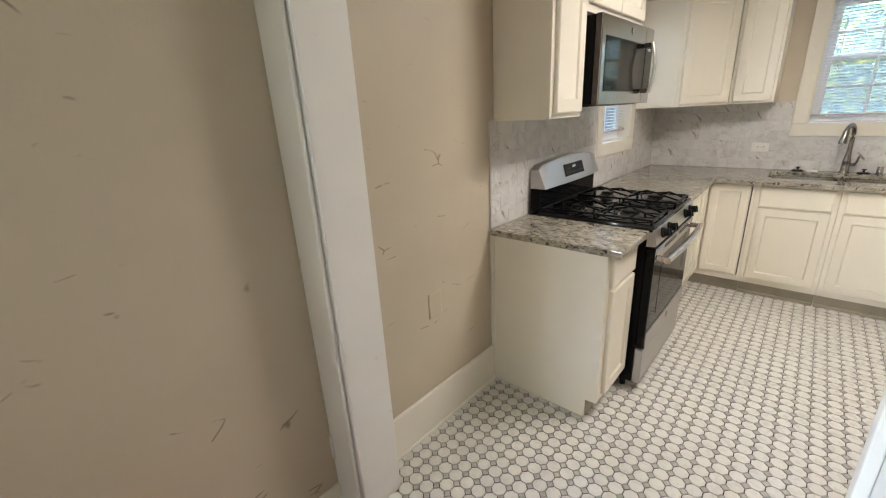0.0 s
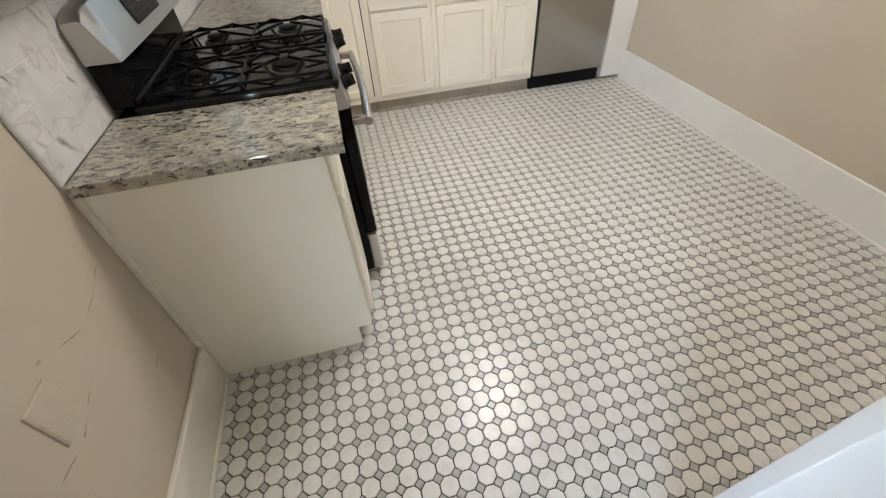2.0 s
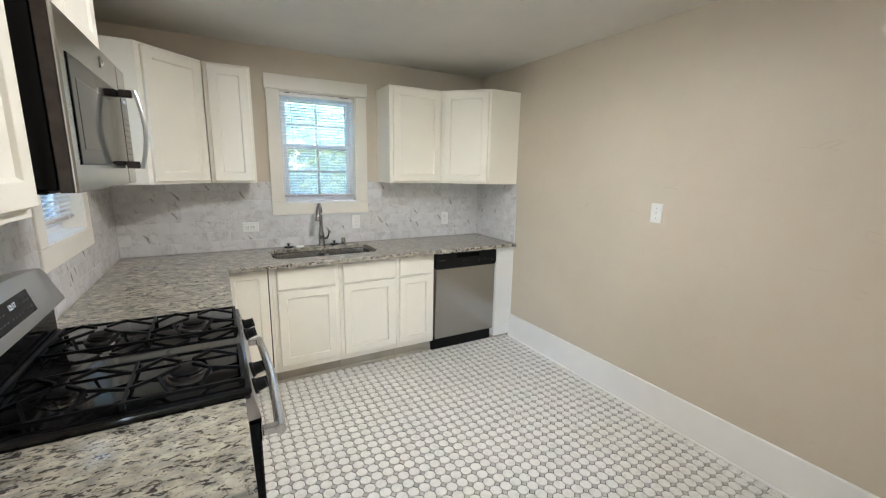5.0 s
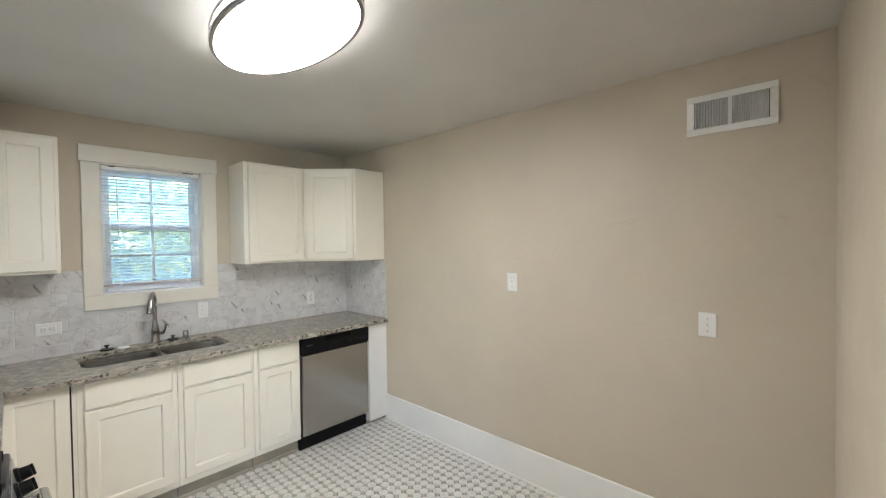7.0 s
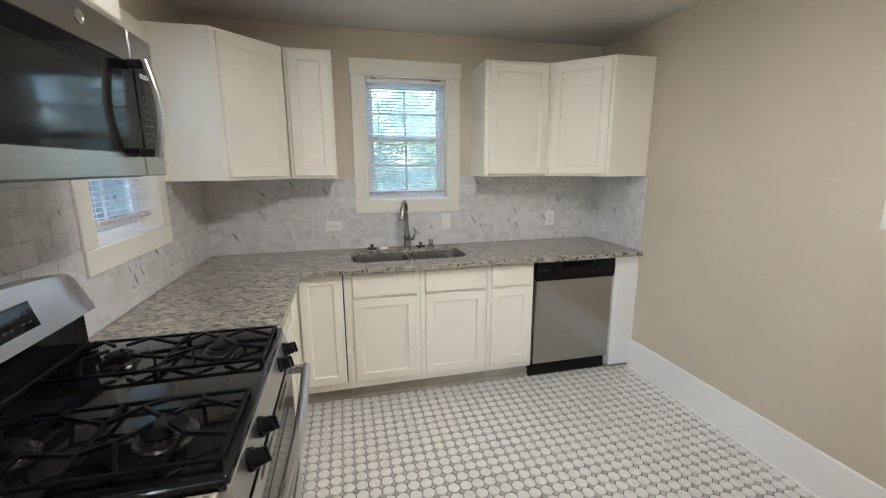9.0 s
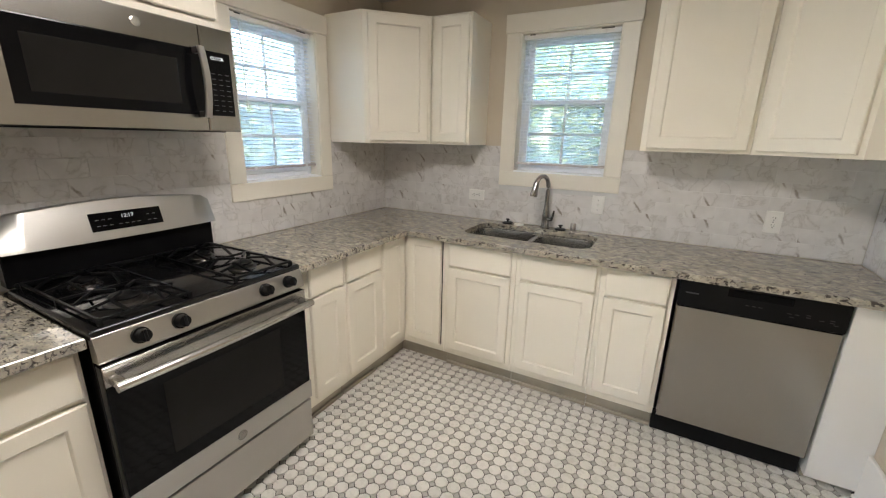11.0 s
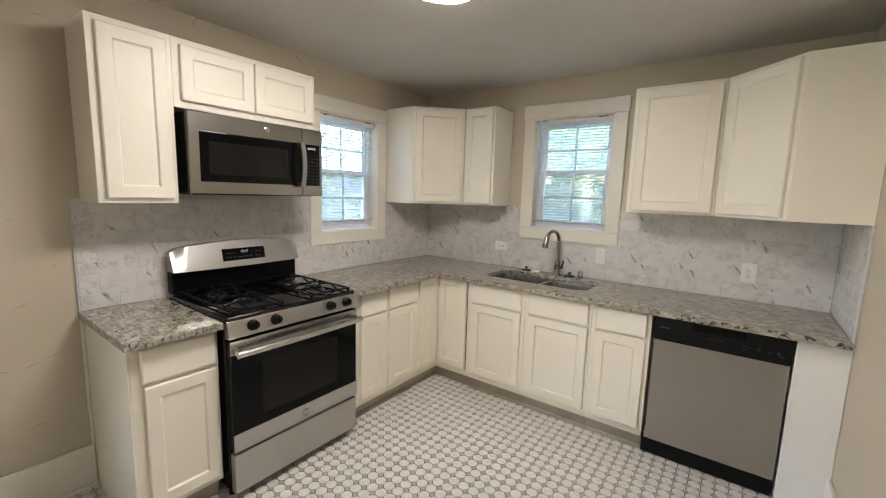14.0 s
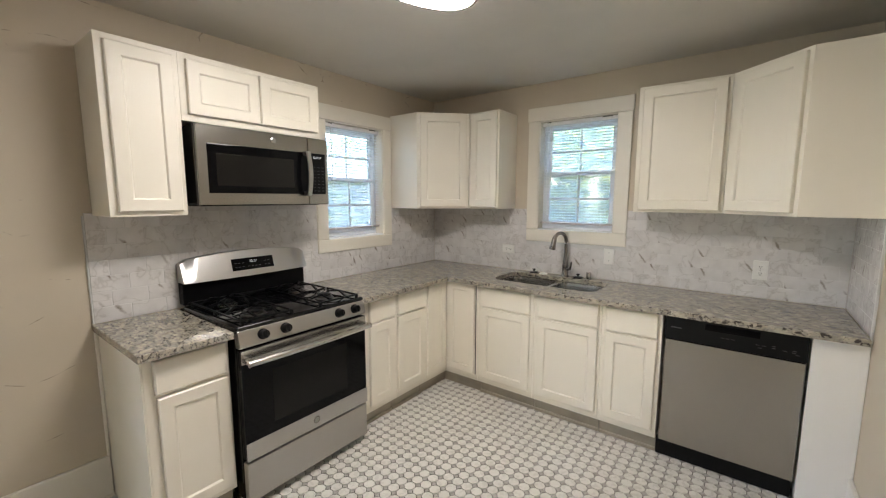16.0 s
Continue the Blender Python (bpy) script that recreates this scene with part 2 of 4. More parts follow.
# darker and browner than the stainless fronts of the microwave
M_EDGE = plain("dark_brown_steel", (0.055, 0.044, 0.041), 0.32, 0.7, 0.25, 30)
M_GLASSBLACK = plain("black_glass", (0.003, 0.003, 0.0035), 0.04, 0.0, 0.1, spec=0.15, relief=0.0)
M_OVENWIN = plain("smoked_oven_glass", (0.009, 0.0085, 0.008), 0.06, 0.0, 0.1, relief=0.0, spec=0.18)
M_IRON = plain("cast_iron", (0.004, 0.004, 0.0045), 0.42, 0.0, 0.3, 60, 0.2, 0.16)
M_PLASTIC = plain("black_plastic", (0.004, 0.004, 0.0045), 0.35, 0.0, 0.2, spec=0.2)
M_GREYTXT = plain("grey_lettering", (0.26, 0.26, 0.27), 0.5)
M_PRINT = plain("dim_panel_print", (0.05, 0.05, 0.052), 0.5)
M_BURNER = brushed_steel("burner_alloy", (0.14, 0.13, 0.125), 0.3, (8, 8, 8))
M_SINK = brushed_steel("sink_steel", (0.43, 0.42, 0.40), 0.26, (30, 30, 30))
M_PLATE = plain("white_plastic", (0.80, 0.79, 0.76), 0.3, 0.0, 0.03)
M_HOLE = plain("dark_slot", (0.02, 0.018, 0.016), 0.7)
M_VINYL = plain("white_vinyl", (0.86, 0.88, 0.90), 0.35, 0.0, 0.03)
M_SLAT = slat_material()
M_SCREEN = screen_material()
M_RAIL = plain("blind_rail", (0.56, 0.50, 0.47), 0.45)
M_GLASS = glass_material("window_glass")
M_LAMP = glow("lamp_diffuser", (1.0, 0.955, 0.90), LAMP)
M_LAMP_SIDE = glow("lamp_side_band", (1.0, 0.955, 0.90), LAMP * 0.4)
M_DISPLAY = glow("display_digits", (0.75, 0.9, 1.0), 0.028)
M_WOOD = wood_material("red_brown_floorboard", (0.12, 0.042, 0.02), (0.26, 0.10, 0.05))
M_GRASS = plain("lawn_green", (0.06, 0.10, 0.03), 0.8, 0, 0.4, 3, 0.3)
M_BARK = plain("bark", (0.10, 0.075, 0.055), 0.85, 0, 0.35, 20, 0.5)
M_LEAF = leaf_material("leaf_green", (0.07, 0.11, 0.02), (0.22, 0.25, 0.045))
M_SIDING = plain("blue_grey_siding", (0.085, 0.10, 0.125), 0.6, 0, 0.1, 5)
M_ROOF = plain("shingle_grey", (0.10, 0.10, 0.11), 0.9, 0, 0.3, 30, 0.3)


# ---- mesh helpers ----
def box(bm, lo, hi, bevel=0.0, seg=1):
    r = bmesh.ops.create_cube(bm, size=1.0)
    for v in r["verts"]:
        v.co = Vector([lo[i] + (v.co[i] + 0.5) * (hi[i] - lo[i]) for i in range(3)])
    if bevel > 0:
        es = list({e for v in r["verts"] for e in v.link_edges})
        bmesh.ops.bevel(bm, geom=es, offset=bevel, segments=seg, affect="EDGES", profile=0.5)
    return r


def boxm(lo, hi, bevel=0.0, seg=1):
    bm = bmesh.new()
    box(bm, lo, hi, bevel, seg)
    return bm


def cyl(bm, a, b, r1, r2=None, seg=20, cap=True):
    a, b = Vector(a), Vector(b)
    d = b - a
    m = Matrix.Translation((a + b) / 2) @ d.to_track_quat("Z", "Y").to_matrix().to_4x4()
    return bmesh.ops.create_cone(bm, cap_ends=cap, segments=seg, radius1=r1, radius2=r1 if r2 is None else r2, depth=d.length, matrix=m)


def lathe(profile, seg=32, at=(0, 0, 0)):
    """A turned shape: profile is radius, height from bottom up."""
    bm = bmesh.new()
    rings = [[bm.verts.new((at[0] + r * math.cos(2 * math.pi * k / seg), at[1] + r * math.sin(2 * math.pi * k / seg), at[2] + z)) for k in range(seg)] for r, z in profile]
    for a, b in zip(rings, rings[1:]):
        for k in range(seg):
            bm.faces.new((a[k], a[(k + 1) % seg], b[(k + 1) % seg], b[k]))
    bm.faces.new(list(reversed(rings[0])))
    bm.faces.new(rings[-1])
    return bm


def tube(bm, pts, r, seg=10):
    """A round bar along points."""
    pts = [Vector(p) for p in pts]
    rings = []
    for i, p in enumerate(pts):
        d = (pts[min(i + 1, len(pts) - 1)] - pts[max(i - 1, 0)]).normalized()
        q = d.to_track_quat("Z", "Y")
        rr = r[i] if isinstance(r, (list, tuple)) else r
        rings.append([bm.verts.new(p + q @ Vector((rr * math.cos(2 * math.pi * k / seg), rr * math.sin(2 * math.pi * k / seg), 0))) for k in range(seg)])
    for a, b in zip(rings, rings[1:]):
        for k in range(seg):
            bm.faces.new((a[k], a[(k + 1) % seg], b[(k + 1) % seg], b[k]))
    bm.faces.new(list(reversed(rings[0])))
    bm.faces.new(rings[-1])


def rings_panel(x0, x1, z0, z1, steps):
    """A front made of nested rectangles: steps are (inset, y), from the back edge to the middle of the front, which faces -y."""
    bm = bmesh.new()
    loops = []
    for s, y in steps:
        loops.append([bm.verts.new(c) for c in ((x0 + s, y, z0 + s), (x1 - s, y, z0 + s), (x1 - s, y, z1 - s), (x0 + s, y, z1 - s))])
    for a, b in zip(loops, loops[1:]):
        for k in range(4):
            bm.faces.new((a[k], a[(k + 1) % 4], b[(k + 1) % 4], b[k]))
    bm.faces.new(loops[-1])
    bm.faces.new(list(reversed(loops[0])))
    return bm


def shaker(x0, x1, z0, z1, y, t=0.02, rail=0.052):
    return rings_panel(x0, x1, z0, z1, [(0, y), (0, y - t + 0.004), (0.004, y - t), (rail, y - t), (rail + 0.003, y - t + 0.001), (rail + 0.009, y - t + 0.009), (rail + 0.02, y - t + 0.009)])


def slab(x0, x1, z0, z1, y, t=0.02):
    return rings_panel(x0, x1, z0, z1, [(0, y), (0, y - t + 0.005), (0.006, y - t)])


def smooth(me, angle=40):
    for p in me.polygons:
        p.use_smooth = True
    me.set_sharp_from_angle(angle=radians(angle))


def part(name, bm, material, parent=None, label="", soft=0):
    bmesh.ops.recalc_face_normals(bm, faces=bm.faces)
    me = bpy.data.meshes.new(name)
    bm.to_mesh(me)
    bm.free()
    me.materials.append(material)
    if soft:
        smooth(me, soft)
    ob = new(name, me)
    if parent is not None:
        ob.parent = parent
    return tagged(ob, label)


def thing(name, m, label, category, group="", kind=""):
    ob = new(name)
    ob.empty_display_size = 0.1
    ob.matrix_world = m
    return tagged(ob, label, category, group, kind)


def structure(name, bm, material, label, soft=0):
    return tagged(part(name, bm, material, None, "", soft), label, name.split("_")[0], "", "structure")


def wall_with_holes(xs, zs, holes, y0, y1):
    """A wall slab in the xz plane between y0 and y1, cut by the lines xs and zs, without the cells whose middle is in a hole."""
    bm = bmesh.new()
    for a, b in zip(xs, xs[1:]):
        for c, d in zip(zs, zs[1:]):
            mx, mz = (a + b) / 2, (c + d) / 2
            if any(h[0] < mx < h[1] and h[2] < mz < h[3] for h in holes):
                continue
            vs = [bm.verts.new(p) for p in ((a, y0, c), (b, y0, c), (b, y0, d), (a, y0, d))]
            bm.faces.new(vs)
    bmesh.ops.remove_doubles(bm, verts=bm.verts, dist=1e-5)
    r = bmesh.ops.extrude_face_region(bm, geom=list(bm.faces))
    for v in r["geom"]:
        if isinstance(v, bmesh.types.BMVert):
            v.co.y = y1
    return bm


def turned(bm, m):
    bmesh.ops.transform(bm, matrix=m, verts=bm.verts)
    return bm


TO_X = pose(0, 0, 0, 0, 0, 90)  # local x along +y, front to +x


# ---- the room ----
OPEN_L, OPEN_R, OPEN_H, HALL_Y = 0.100, 1.330, 2.06, -3.64
HX0, HX1, HY1 = -0.055, 4.2, -5.9      # hall beyond the doorway
W1 = (-1.273, -0.705, 1.198, 2.062)   # stove wall window opening: y, y, z, z
W2 = (1.092, 1.690, 1.252, 2.112)     # sink wall window opening: x, x, z, z

bm = boxm((-0.14, -L, -0.10), (W + 0.14, 0.14, -0.006))
floor = structure("floor", bm, M_GROUT, "octagon and dot tile floor with dark grout")
structure("ceiling", boxm((-0.14, -L - 0.14, H), (W + 0.14, 0.14, H + 0.1)), M_CEIL, "matt off-white painted plaster ceiling")
bm = wall_with_holes((-0.14, W2[0], W2[1], W + 0.14), (-0.1, W2[2], W2[3], H), [W2], 0.0, 0.14)
structure("wall_north", bm, M_WALL_CLEAN, "tan painted wall behind the sink with a window opening")
bm = turned(wall_with_holes((-L, W1[0], W1[1], 0.0), (-0.1, W1[2], W1[3], H), [W1], 0.0, 0.14), TO_X)
structure("wall_west", bm, M_WALL, "scuffed tan painted wall behind the stove")
structure("wall_east", boxm((W, -L - 0.14, -0.1), (W + 0.14, 0.0, H)), M_WALL_EAST, "tan painted wall with a switch and an air vent")
bm = wall_with_holes((HX0, OPEN_L, OPEN_R, W), (-0.1, OPEN_H, H), [(OPEN_L, OPEN_R, -0.1, OPEN_H)], HALL_Y, -L)
LEAN = 0.028
for v in bm.verts:  # the old doorway's right side is out of plumb
    if abs(v.co.x - OPEN_R) < 0.001:
        v.co.y -= LEAN * max(v.co.z, 0) + 0.022
structure("wall_south", bm, M_WALL_CLEAN, "tan painted wall with a wide cased doorway to the hall")

# hall beyond the doorway
structure("floor_hall", boxm((HX0, HY1, -0.1), (HX1, -L, -0.02)), M_WOOD, "red-brown wooden hall floor")
structure("ceiling_hall", boxm((HX0, HY1, H), (HX1, HALL_Y, H + 0.1)), M_CEIL, "plain painted hall ceiling")
structure("wall_hall_back", boxm((HX0, HY1 - 0.14, -0.1), (HX1, HY1, H)), M_WALL, "plain tan hall wall")
hw = (-5.75, -4.65, 0.6, 2.1)
bm = turned(wall_with_holes((HY1, hw[0], hw[1], HALL_Y), (-0.1, hw[2], hw[3], H), [hw], 0.0, 0.14), TO_X)
structure("wall_hall_west", turned(bm, Matrix.Translation((HX0, 0, 0))), M_WALL, "scuffed tan hall wall with a window opening")
structure("wall_hall_east", boxm((HX1, HY1, -0.1), (HX1 + 0.14, HALL_Y + 0.14, H)), M_WALL, "tan hall end wall")
structure("wall_hall_north", boxm((W, HALL_Y, -0.1), (HX1, -L, H)), M_WALL, "tan hall wall beside the doorway")


# ---- baseboards and door casing ----
def baseboard(name, length, height, m, label, paint=None):
    """A tall flat board with an eased top and a quarter-round shoe; runs along local x, front to -y."""
    bm = bmesh.new()
    box(bm, (0, -0.018, 0), (length, 0, height), 0.004)
    t = thing(name, m, label, "baseboard", "", "structure")
    part("board", bm, paint or M_TRIM, t)
    bm = bmesh.new()
    n = 5
    prof = [(0, 0)] + [(-0.007 * math.sin(k * math.pi / 2 / n), 0.014 * math.cos(k * math.pi / 2 / n)) for k in range(n + 1)]
    a = [bm.verts.new((0, y - 0.018, z)) for y, z in prof]
    b = [bm.verts.new((length, y - 0.018, z)) for y, z in prof]
    for k in range(len(prof)):
        j = (k + 1) % len(prof)
        bm.faces.new((a[k], a[j], b[j], b[k]))
    bm.faces.new(a)
    bm.faces.new(list(reversed(b)))
    part("shoe", bm, paint or M_TRIM, t)
    return t


baseboard("baseboard_west", 0.8435, 0.215, pose(0, -L, 0, 0, 0, 90), "tall cream painted baseboard along the scuffed wall")
baseboard("baseboard_east", L - 0.605, 0.220, pose(W, -0.605, 0, 0, 0, -90), "tall white painted baseboard under the tan wall", M_WHITE_TRIM)
baseboard("baseboard_south", W - 1.62, 0.220, pose(W - 0.02, -L, 0, 0, 0, 180), "cream painted baseboard beside the doorway")
baseboard("baseboard_hall", 2.2, 0.075, pose(HX0, HY1 + 0.04, -0.02, 0, 0, 90), "white painted hall baseboard")

jamb = thing("doorway_trim", pose(0, 0, 0), "white painted wooden casing and lining of a wide doorway", "doorway", "", "structure")


def board(name, lo, hi, mat=None, bevel=0.004):
    return part(name, boxm(lo, hi, bevel, 2), mat or M_HALL_TRIM, jamb)


board("casing", (HX0 + 0.001, HALL_Y - 0.022, -0.02), (OPEN_L - 0.0165, HALL_Y, OPEN_H + 0.006))
board("corner_block", (HX0 + 0.0005, HALL_Y - 0.030, 0.19), (HX0 + 0.022, HALL_Y - 0.0225, 0.30), None, 0.003)
bm = bmesh.new()
tube(bm, [(OPEN_L - 0.006, HALL_Y - 0.0215, z) for z in (-0.02, 1.0, OPEN_H)], 0.007, 8)
part("bead", bm, M_HALL_TRIM, jamb, "", 40)
tilt = pose(0, 0, 0, math.degrees(math.atan(LEAN)), 0, 0)
at_r = Matrix.Translation((0, -L - 0.022, 0))
for name, lo, hi, mat in (
        ("casing", (OPEN_R + 0.006, HALL_Y - 0.022 + L, -0.02), (OPEN_R + 0.10, HALL_Y + L + 0.01, OPEN_H - 0.05), M_HALL_TRIM),
        ("lining", (OPEN_R - 0.016, HALL_Y - 0.016 + L, -0.02), (OPEN_R + 0.004, 0.002, OPEN_H - 0.05), M_HALL_TRIM),
        ("stop", (OPEN_R - 0.034, -0.026, 0.0), (OPEN_R - 0.0165, 0.004, OPEN_H - 0.06), M_HALL_TRIM),
        ("edge_strip", (OPEN_R - 0.022, HALL_Y - 0.020 + L, -0.01), (OPEN_R - 0.0165, HALL_Y + L + 0.004, OPEN_H - 0.06), M_HALL_TRIM)):
    part(name, turned(boxm(lo, hi, 0.003, 2), at_r @ tilt), mat, jamb)
board("sill", (OPEN_R - 0.036, HALL_Y - 0.01, -0.005), (OPEN_R - 0.0165, -L - 0.052, 0.014))
board("lining", (OPEN_L - 0.016, HALL_Y - 0.012, -0.02), (OPEN_L + 0.016, -L + 0.006, OPEN_H))
board("head_lining", (OPEN_L + 0.016, HALL_Y - 0.012, OPEN_H - 0.04), (OPEN_R - 0.016, -L + 0.004, OPEN_H))
board("head_casing", (HX0 + 0.001, HALL_Y - 0.024, OPEN_H + 0.008), (OPEN_R + 0.11, HALL_Y, OPEN_H + 0.14))
board("head_casing", (OPEN_L + 0.004, -L, OPEN_H + 0.008), (OPEN_R + 0.11, -L + 0.02, OPEN_H + 0.13), M_TRIM)


# ---- windows ----
def window(name, m, w, h, label):
    """Double-hung vinyl window with a flat wooden casing. Local: x right, front to -y, z up from the opening's lower edge."""
    t = thing(name, m, label, "window", "", "structure")
    c = 0.092
    part("casing", boxm((-c, -0.02, 0), (0, 0, h), 0.003), M_TRIM, t)
    part("casing", boxm((w, -0.02, 0), (w + c, 0, h), 0.003), M_TRIM, t)
    part("head_casing", boxm((-c - 0.008, -0.024, h + 0.001), (w + c + 0.008, 0, h + 0.108), 0.003), M_TRIM, t)
    part("apron", boxm((-c, -0.021, -0.096), (w + c, 0, -0.001), 0.003), M_TRIM, t)
    d = 0.10
    part("reveal", boxm((-0.001, -0.012, -0.012), (0.008, d, h)), M_TRIM, t)
    part("reveal", boxm((w - 0.008, -0.012, -0.012), (w + 0.001, d, h)), M_TRIM, t)
    part("reveal", boxm((0.008, -0.012, h - 0.008), (w - 0.008, d, h)), M_TRIM, t)
    part("sill", boxm((0.008, -0.014, -0.012), (w - 0.008, d, 0.008)), M_VINYL, t)
    fr = part("frame", boxm((0.008, 0.075, 0.008), (0.034, 0.135, h - 0.008), 0.003), M_VINYL, t)
    part("frame", boxm((w - 0.034, 0.075, 0.008), (w - 0.008, 0.135, h - 0.008), 0.003), M_VINYL, t)
    part("frame", boxm((0.034, 0.075, h - 0.04), (w - 0.034, 0.135, h - 0.008), 0.003), M_VINYL, t)
    part("frame", boxm((0.034, 0.075, 0.008), (w - 0.034, 0.135, 0.035), 0.003), M_VINYL, t)
    mid = h * 0.515
    for z0, z1, y in ((0.035, mid + 0.02, 0.076), (mid - 0.02, h - 0.04, 0.101)):
        x0, x1, s = 0.034, w - 0.034, 0.028
        sash = part("sash", boxm((x0, y, z0), (x0 + s, y + 0.020, z1), 0.003), M_VINYL, t)
        part("rail", boxm((x1 - s, y, z0), (x1, y + 0.020, z1), 0.003), M_VINYL, sash)
        part("rail", boxm((x0 + s, y, z0), (x1 - s, y + 0.020, z0 + s), 0.003), M_VINYL, sash)
        part("rail", boxm((x0 + s, y, z1 - s), (x1 - s, y + 0.020, z1), 0.003), M_VINYL, sash)
        pane = part("pane", boxm((x0 + s, y + 0.010, z0 + s), (x1 - s, y + 0.014, z1 - s)), M_GLASS, sash)
        pane.visible_shadow = False
        xm, zm = (x0 + x1) / 2, (z0 + z1) / 2
        part("muntin", boxm((xm - 0.009, y + 0.004, z0 + s), (xm + 0.009, y + 0.0095, z1 - s), 0.002), M_VINYL, sash)
        part("muntin", boxm((x0 + s, y + 0.003, zm - 0.009), (x1 - s, y + 0.0090, zm + 0.009), 0.002), M_VINYL, sash)
    screen = part("insect_screen", boxm((0.050, 0.1265, 0.050), (w - 0.050, 0.1275, mid + 0.002)), M_SCREEN, t, "fine dark insect screen")
    for lo, hi in (((0.034, 0.122, 0.035), (0.050, 0.132, mid + 0.018)), ((w - 0.050, 0.122, 0.035), (w - 0.034, 0.132, mid + 0.018)),
                   ((0.050, 0.122, 0.035), (w - 0.050, 0.132, 0.050)), ((0.050, 0.122, mid + 0.002), (w - 0.050, 0.132, mid + 0.018))):
        part("screen_bar", boxm(lo, hi, 0.002), M_VINYL, screen)
    return t


def slat_mesh(w):
    bm = bmesh.new()
    n, rows = 5, []
    for k in range(n):
        u = k / (n - 1) - 0.5
        rows.append([bm.verts.new((x, u * 0.024, 0.0022 * (1 - 4 * u * u))) for x in (0, w)])
    for a, b in zip(rows, rows[1:]):
        bm.faces.new((a[0], a[1], b[1], b[0]))
    r = bmesh.ops.extrude_face_region(bm, geom=list(bm.faces))
    for v in r["geom"]:
        if isinstance(v, bmesh.types.BMVert):
            v.co.z -= 0.0007
    bmesh.ops.recalc_face_normals(bm, faces=bm.faces)
    me = bpy.data.meshes.new("slat")
    bm.to_mesh(me)
    bm.free()
    me.materials.append(M_SLAT)
    smooth(me, 60)
    return me


def blind(m, w, h, drop, wand, tilt=-2):
    """A mini blind let down with its slats open."""
    t = thing("mini_blind", m, "white mini blind let down over the window, slats tilted open", "window blind")
    part("headrail", boxm((0.012, 0.016, h - 0.038), (w - 0.012, 0.052, h - 0.010), 0.003), M_PLATE, t)
    part("valance_clip", boxm((0.05, 0.012, h - 0.015), (0.085, 0.0155, h - 0.009), 0.001), M_HOLE, t, "dark clip")
    part("valance_clip", boxm((w - 0.12, 0.012, h - 0.015), (w - 0.05, 0.0155, h - 0.009), 0.001), M_HOLE, t, "dark clip")
    me = slat_mesh(w - 0.03)
    z = drop + 0.024
    while z < h - 0.045:
        s = new("slat", me)
        s.parent = t
        s.matrix_local = pose(0.015, 0.036, z, tilt + random.uniform(-0.7, 0.7), random.uniform(-0.05, 0.05), 0)
        z += 0.0215
    part("bottom_rail", boxm((0.012, 0.022, drop - 0.004), (w - 0.012, 0.050, drop + 0.012), 0.004), M_RAIL, t, "brownish bottom rail")
    for x in (w * 0.17, w * 0.83):
        bm = bmesh.new()
        cyl(bm, (x, 0.022, drop), (x, 0.022, h - 0.03), 0.0009, seg=6)
        part("ladder_cord", bm, M_PLATE, t)
        part("cord_button", boxm((x - 0.009, 0.0185, drop - 0.003), (x + 0.009, 0.0215, drop + 0.012), 0.001), M_PLATE, t)
    bm = bmesh.new()
    cyl(bm, (wand, 0.012, h - 0.04), (wand + 0.006, 0.010, h * 0.45), 0.003, seg=8)
    part("wand", bm, M_PLATE, t)
    return t


m1 = pose(0, W1[0], W1[2], 0, 0, 90)
m2 = pose(W2[0], 0, W2[2])
window("window_1", m1, W1[1] - W1[0], W1[3] - W1[2], "white double-hung window with cream flat casing beside the stove")
window("window_2", m2, W2[1] - W2[0], W2[3] - W2[2], "white double-hung window with cream flat casing over the sink")
blind(m1, W1[1] - W1[0], W1[3] - W1[2], 0.070, 0.07)
blind(m2, W2[1] - W2[0], W2[3] - W2[2], 0.052, 0.09)


# ---- cabinets ----
def base_unit(m, w, fronts, label, hollow=False, toe=True, depth=0.60):
    """A base cabinet. fronts: (kind, x0, x1, z0, z1). Local x right, front to -y."""
    t = thing("base_cabinet", m, label, "cabinet", "base cabinets")
    bm = bmesh.new()
    box(bm, (0.0005, -depth, 0.105), (w - 0.0005, -0.002, 0.66 if hollow else CT - 0.033), 0.0015)
    part("body", bm, M_CREAM, t)
    if hollow:
        part("face_frame", boxm((0.0005, -depth, 0.6605), (w - 0.0005, -depth + 0.019, CT - 0.033), 0.0015), M_CREAM, t)
    if toe:
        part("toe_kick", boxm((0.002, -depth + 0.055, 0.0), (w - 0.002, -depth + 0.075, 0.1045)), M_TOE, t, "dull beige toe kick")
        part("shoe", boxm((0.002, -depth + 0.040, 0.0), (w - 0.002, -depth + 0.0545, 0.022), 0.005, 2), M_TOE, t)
    for kind, x0, x1, z0, z1 in fronts:
        if kind == "drawer":
            part("drawer_front", slab(x0, x1, z0, z1, -depth - 0.0005), M_CREAM, t)
        else:
            part("door", shaker(x0, x1, z0, z1, -depth - 0.0005), M_CREAM, t)
    return t


def pair(x0, x1):
    return [("drawer", x0, x1, 0.708, 0.852), ("door", x0, x1, 0.150, 0.696)]


# sink wall, along x
base_unit(pose(0.905, 0, 0), 0.452, pair(0.030, 0.425), "cream shaker base cabinet under the sink", True)
base_unit(pose(1.358, 0, 0), 0.447, pair(0.028, 0.430), "cream shaker base cabinet under the sink", True)
base_unit(pose(1.806, 0, 0), 0.334, pair(0.026, 0.312), "narrow cream shaker base cabinet beside the dishwasher")
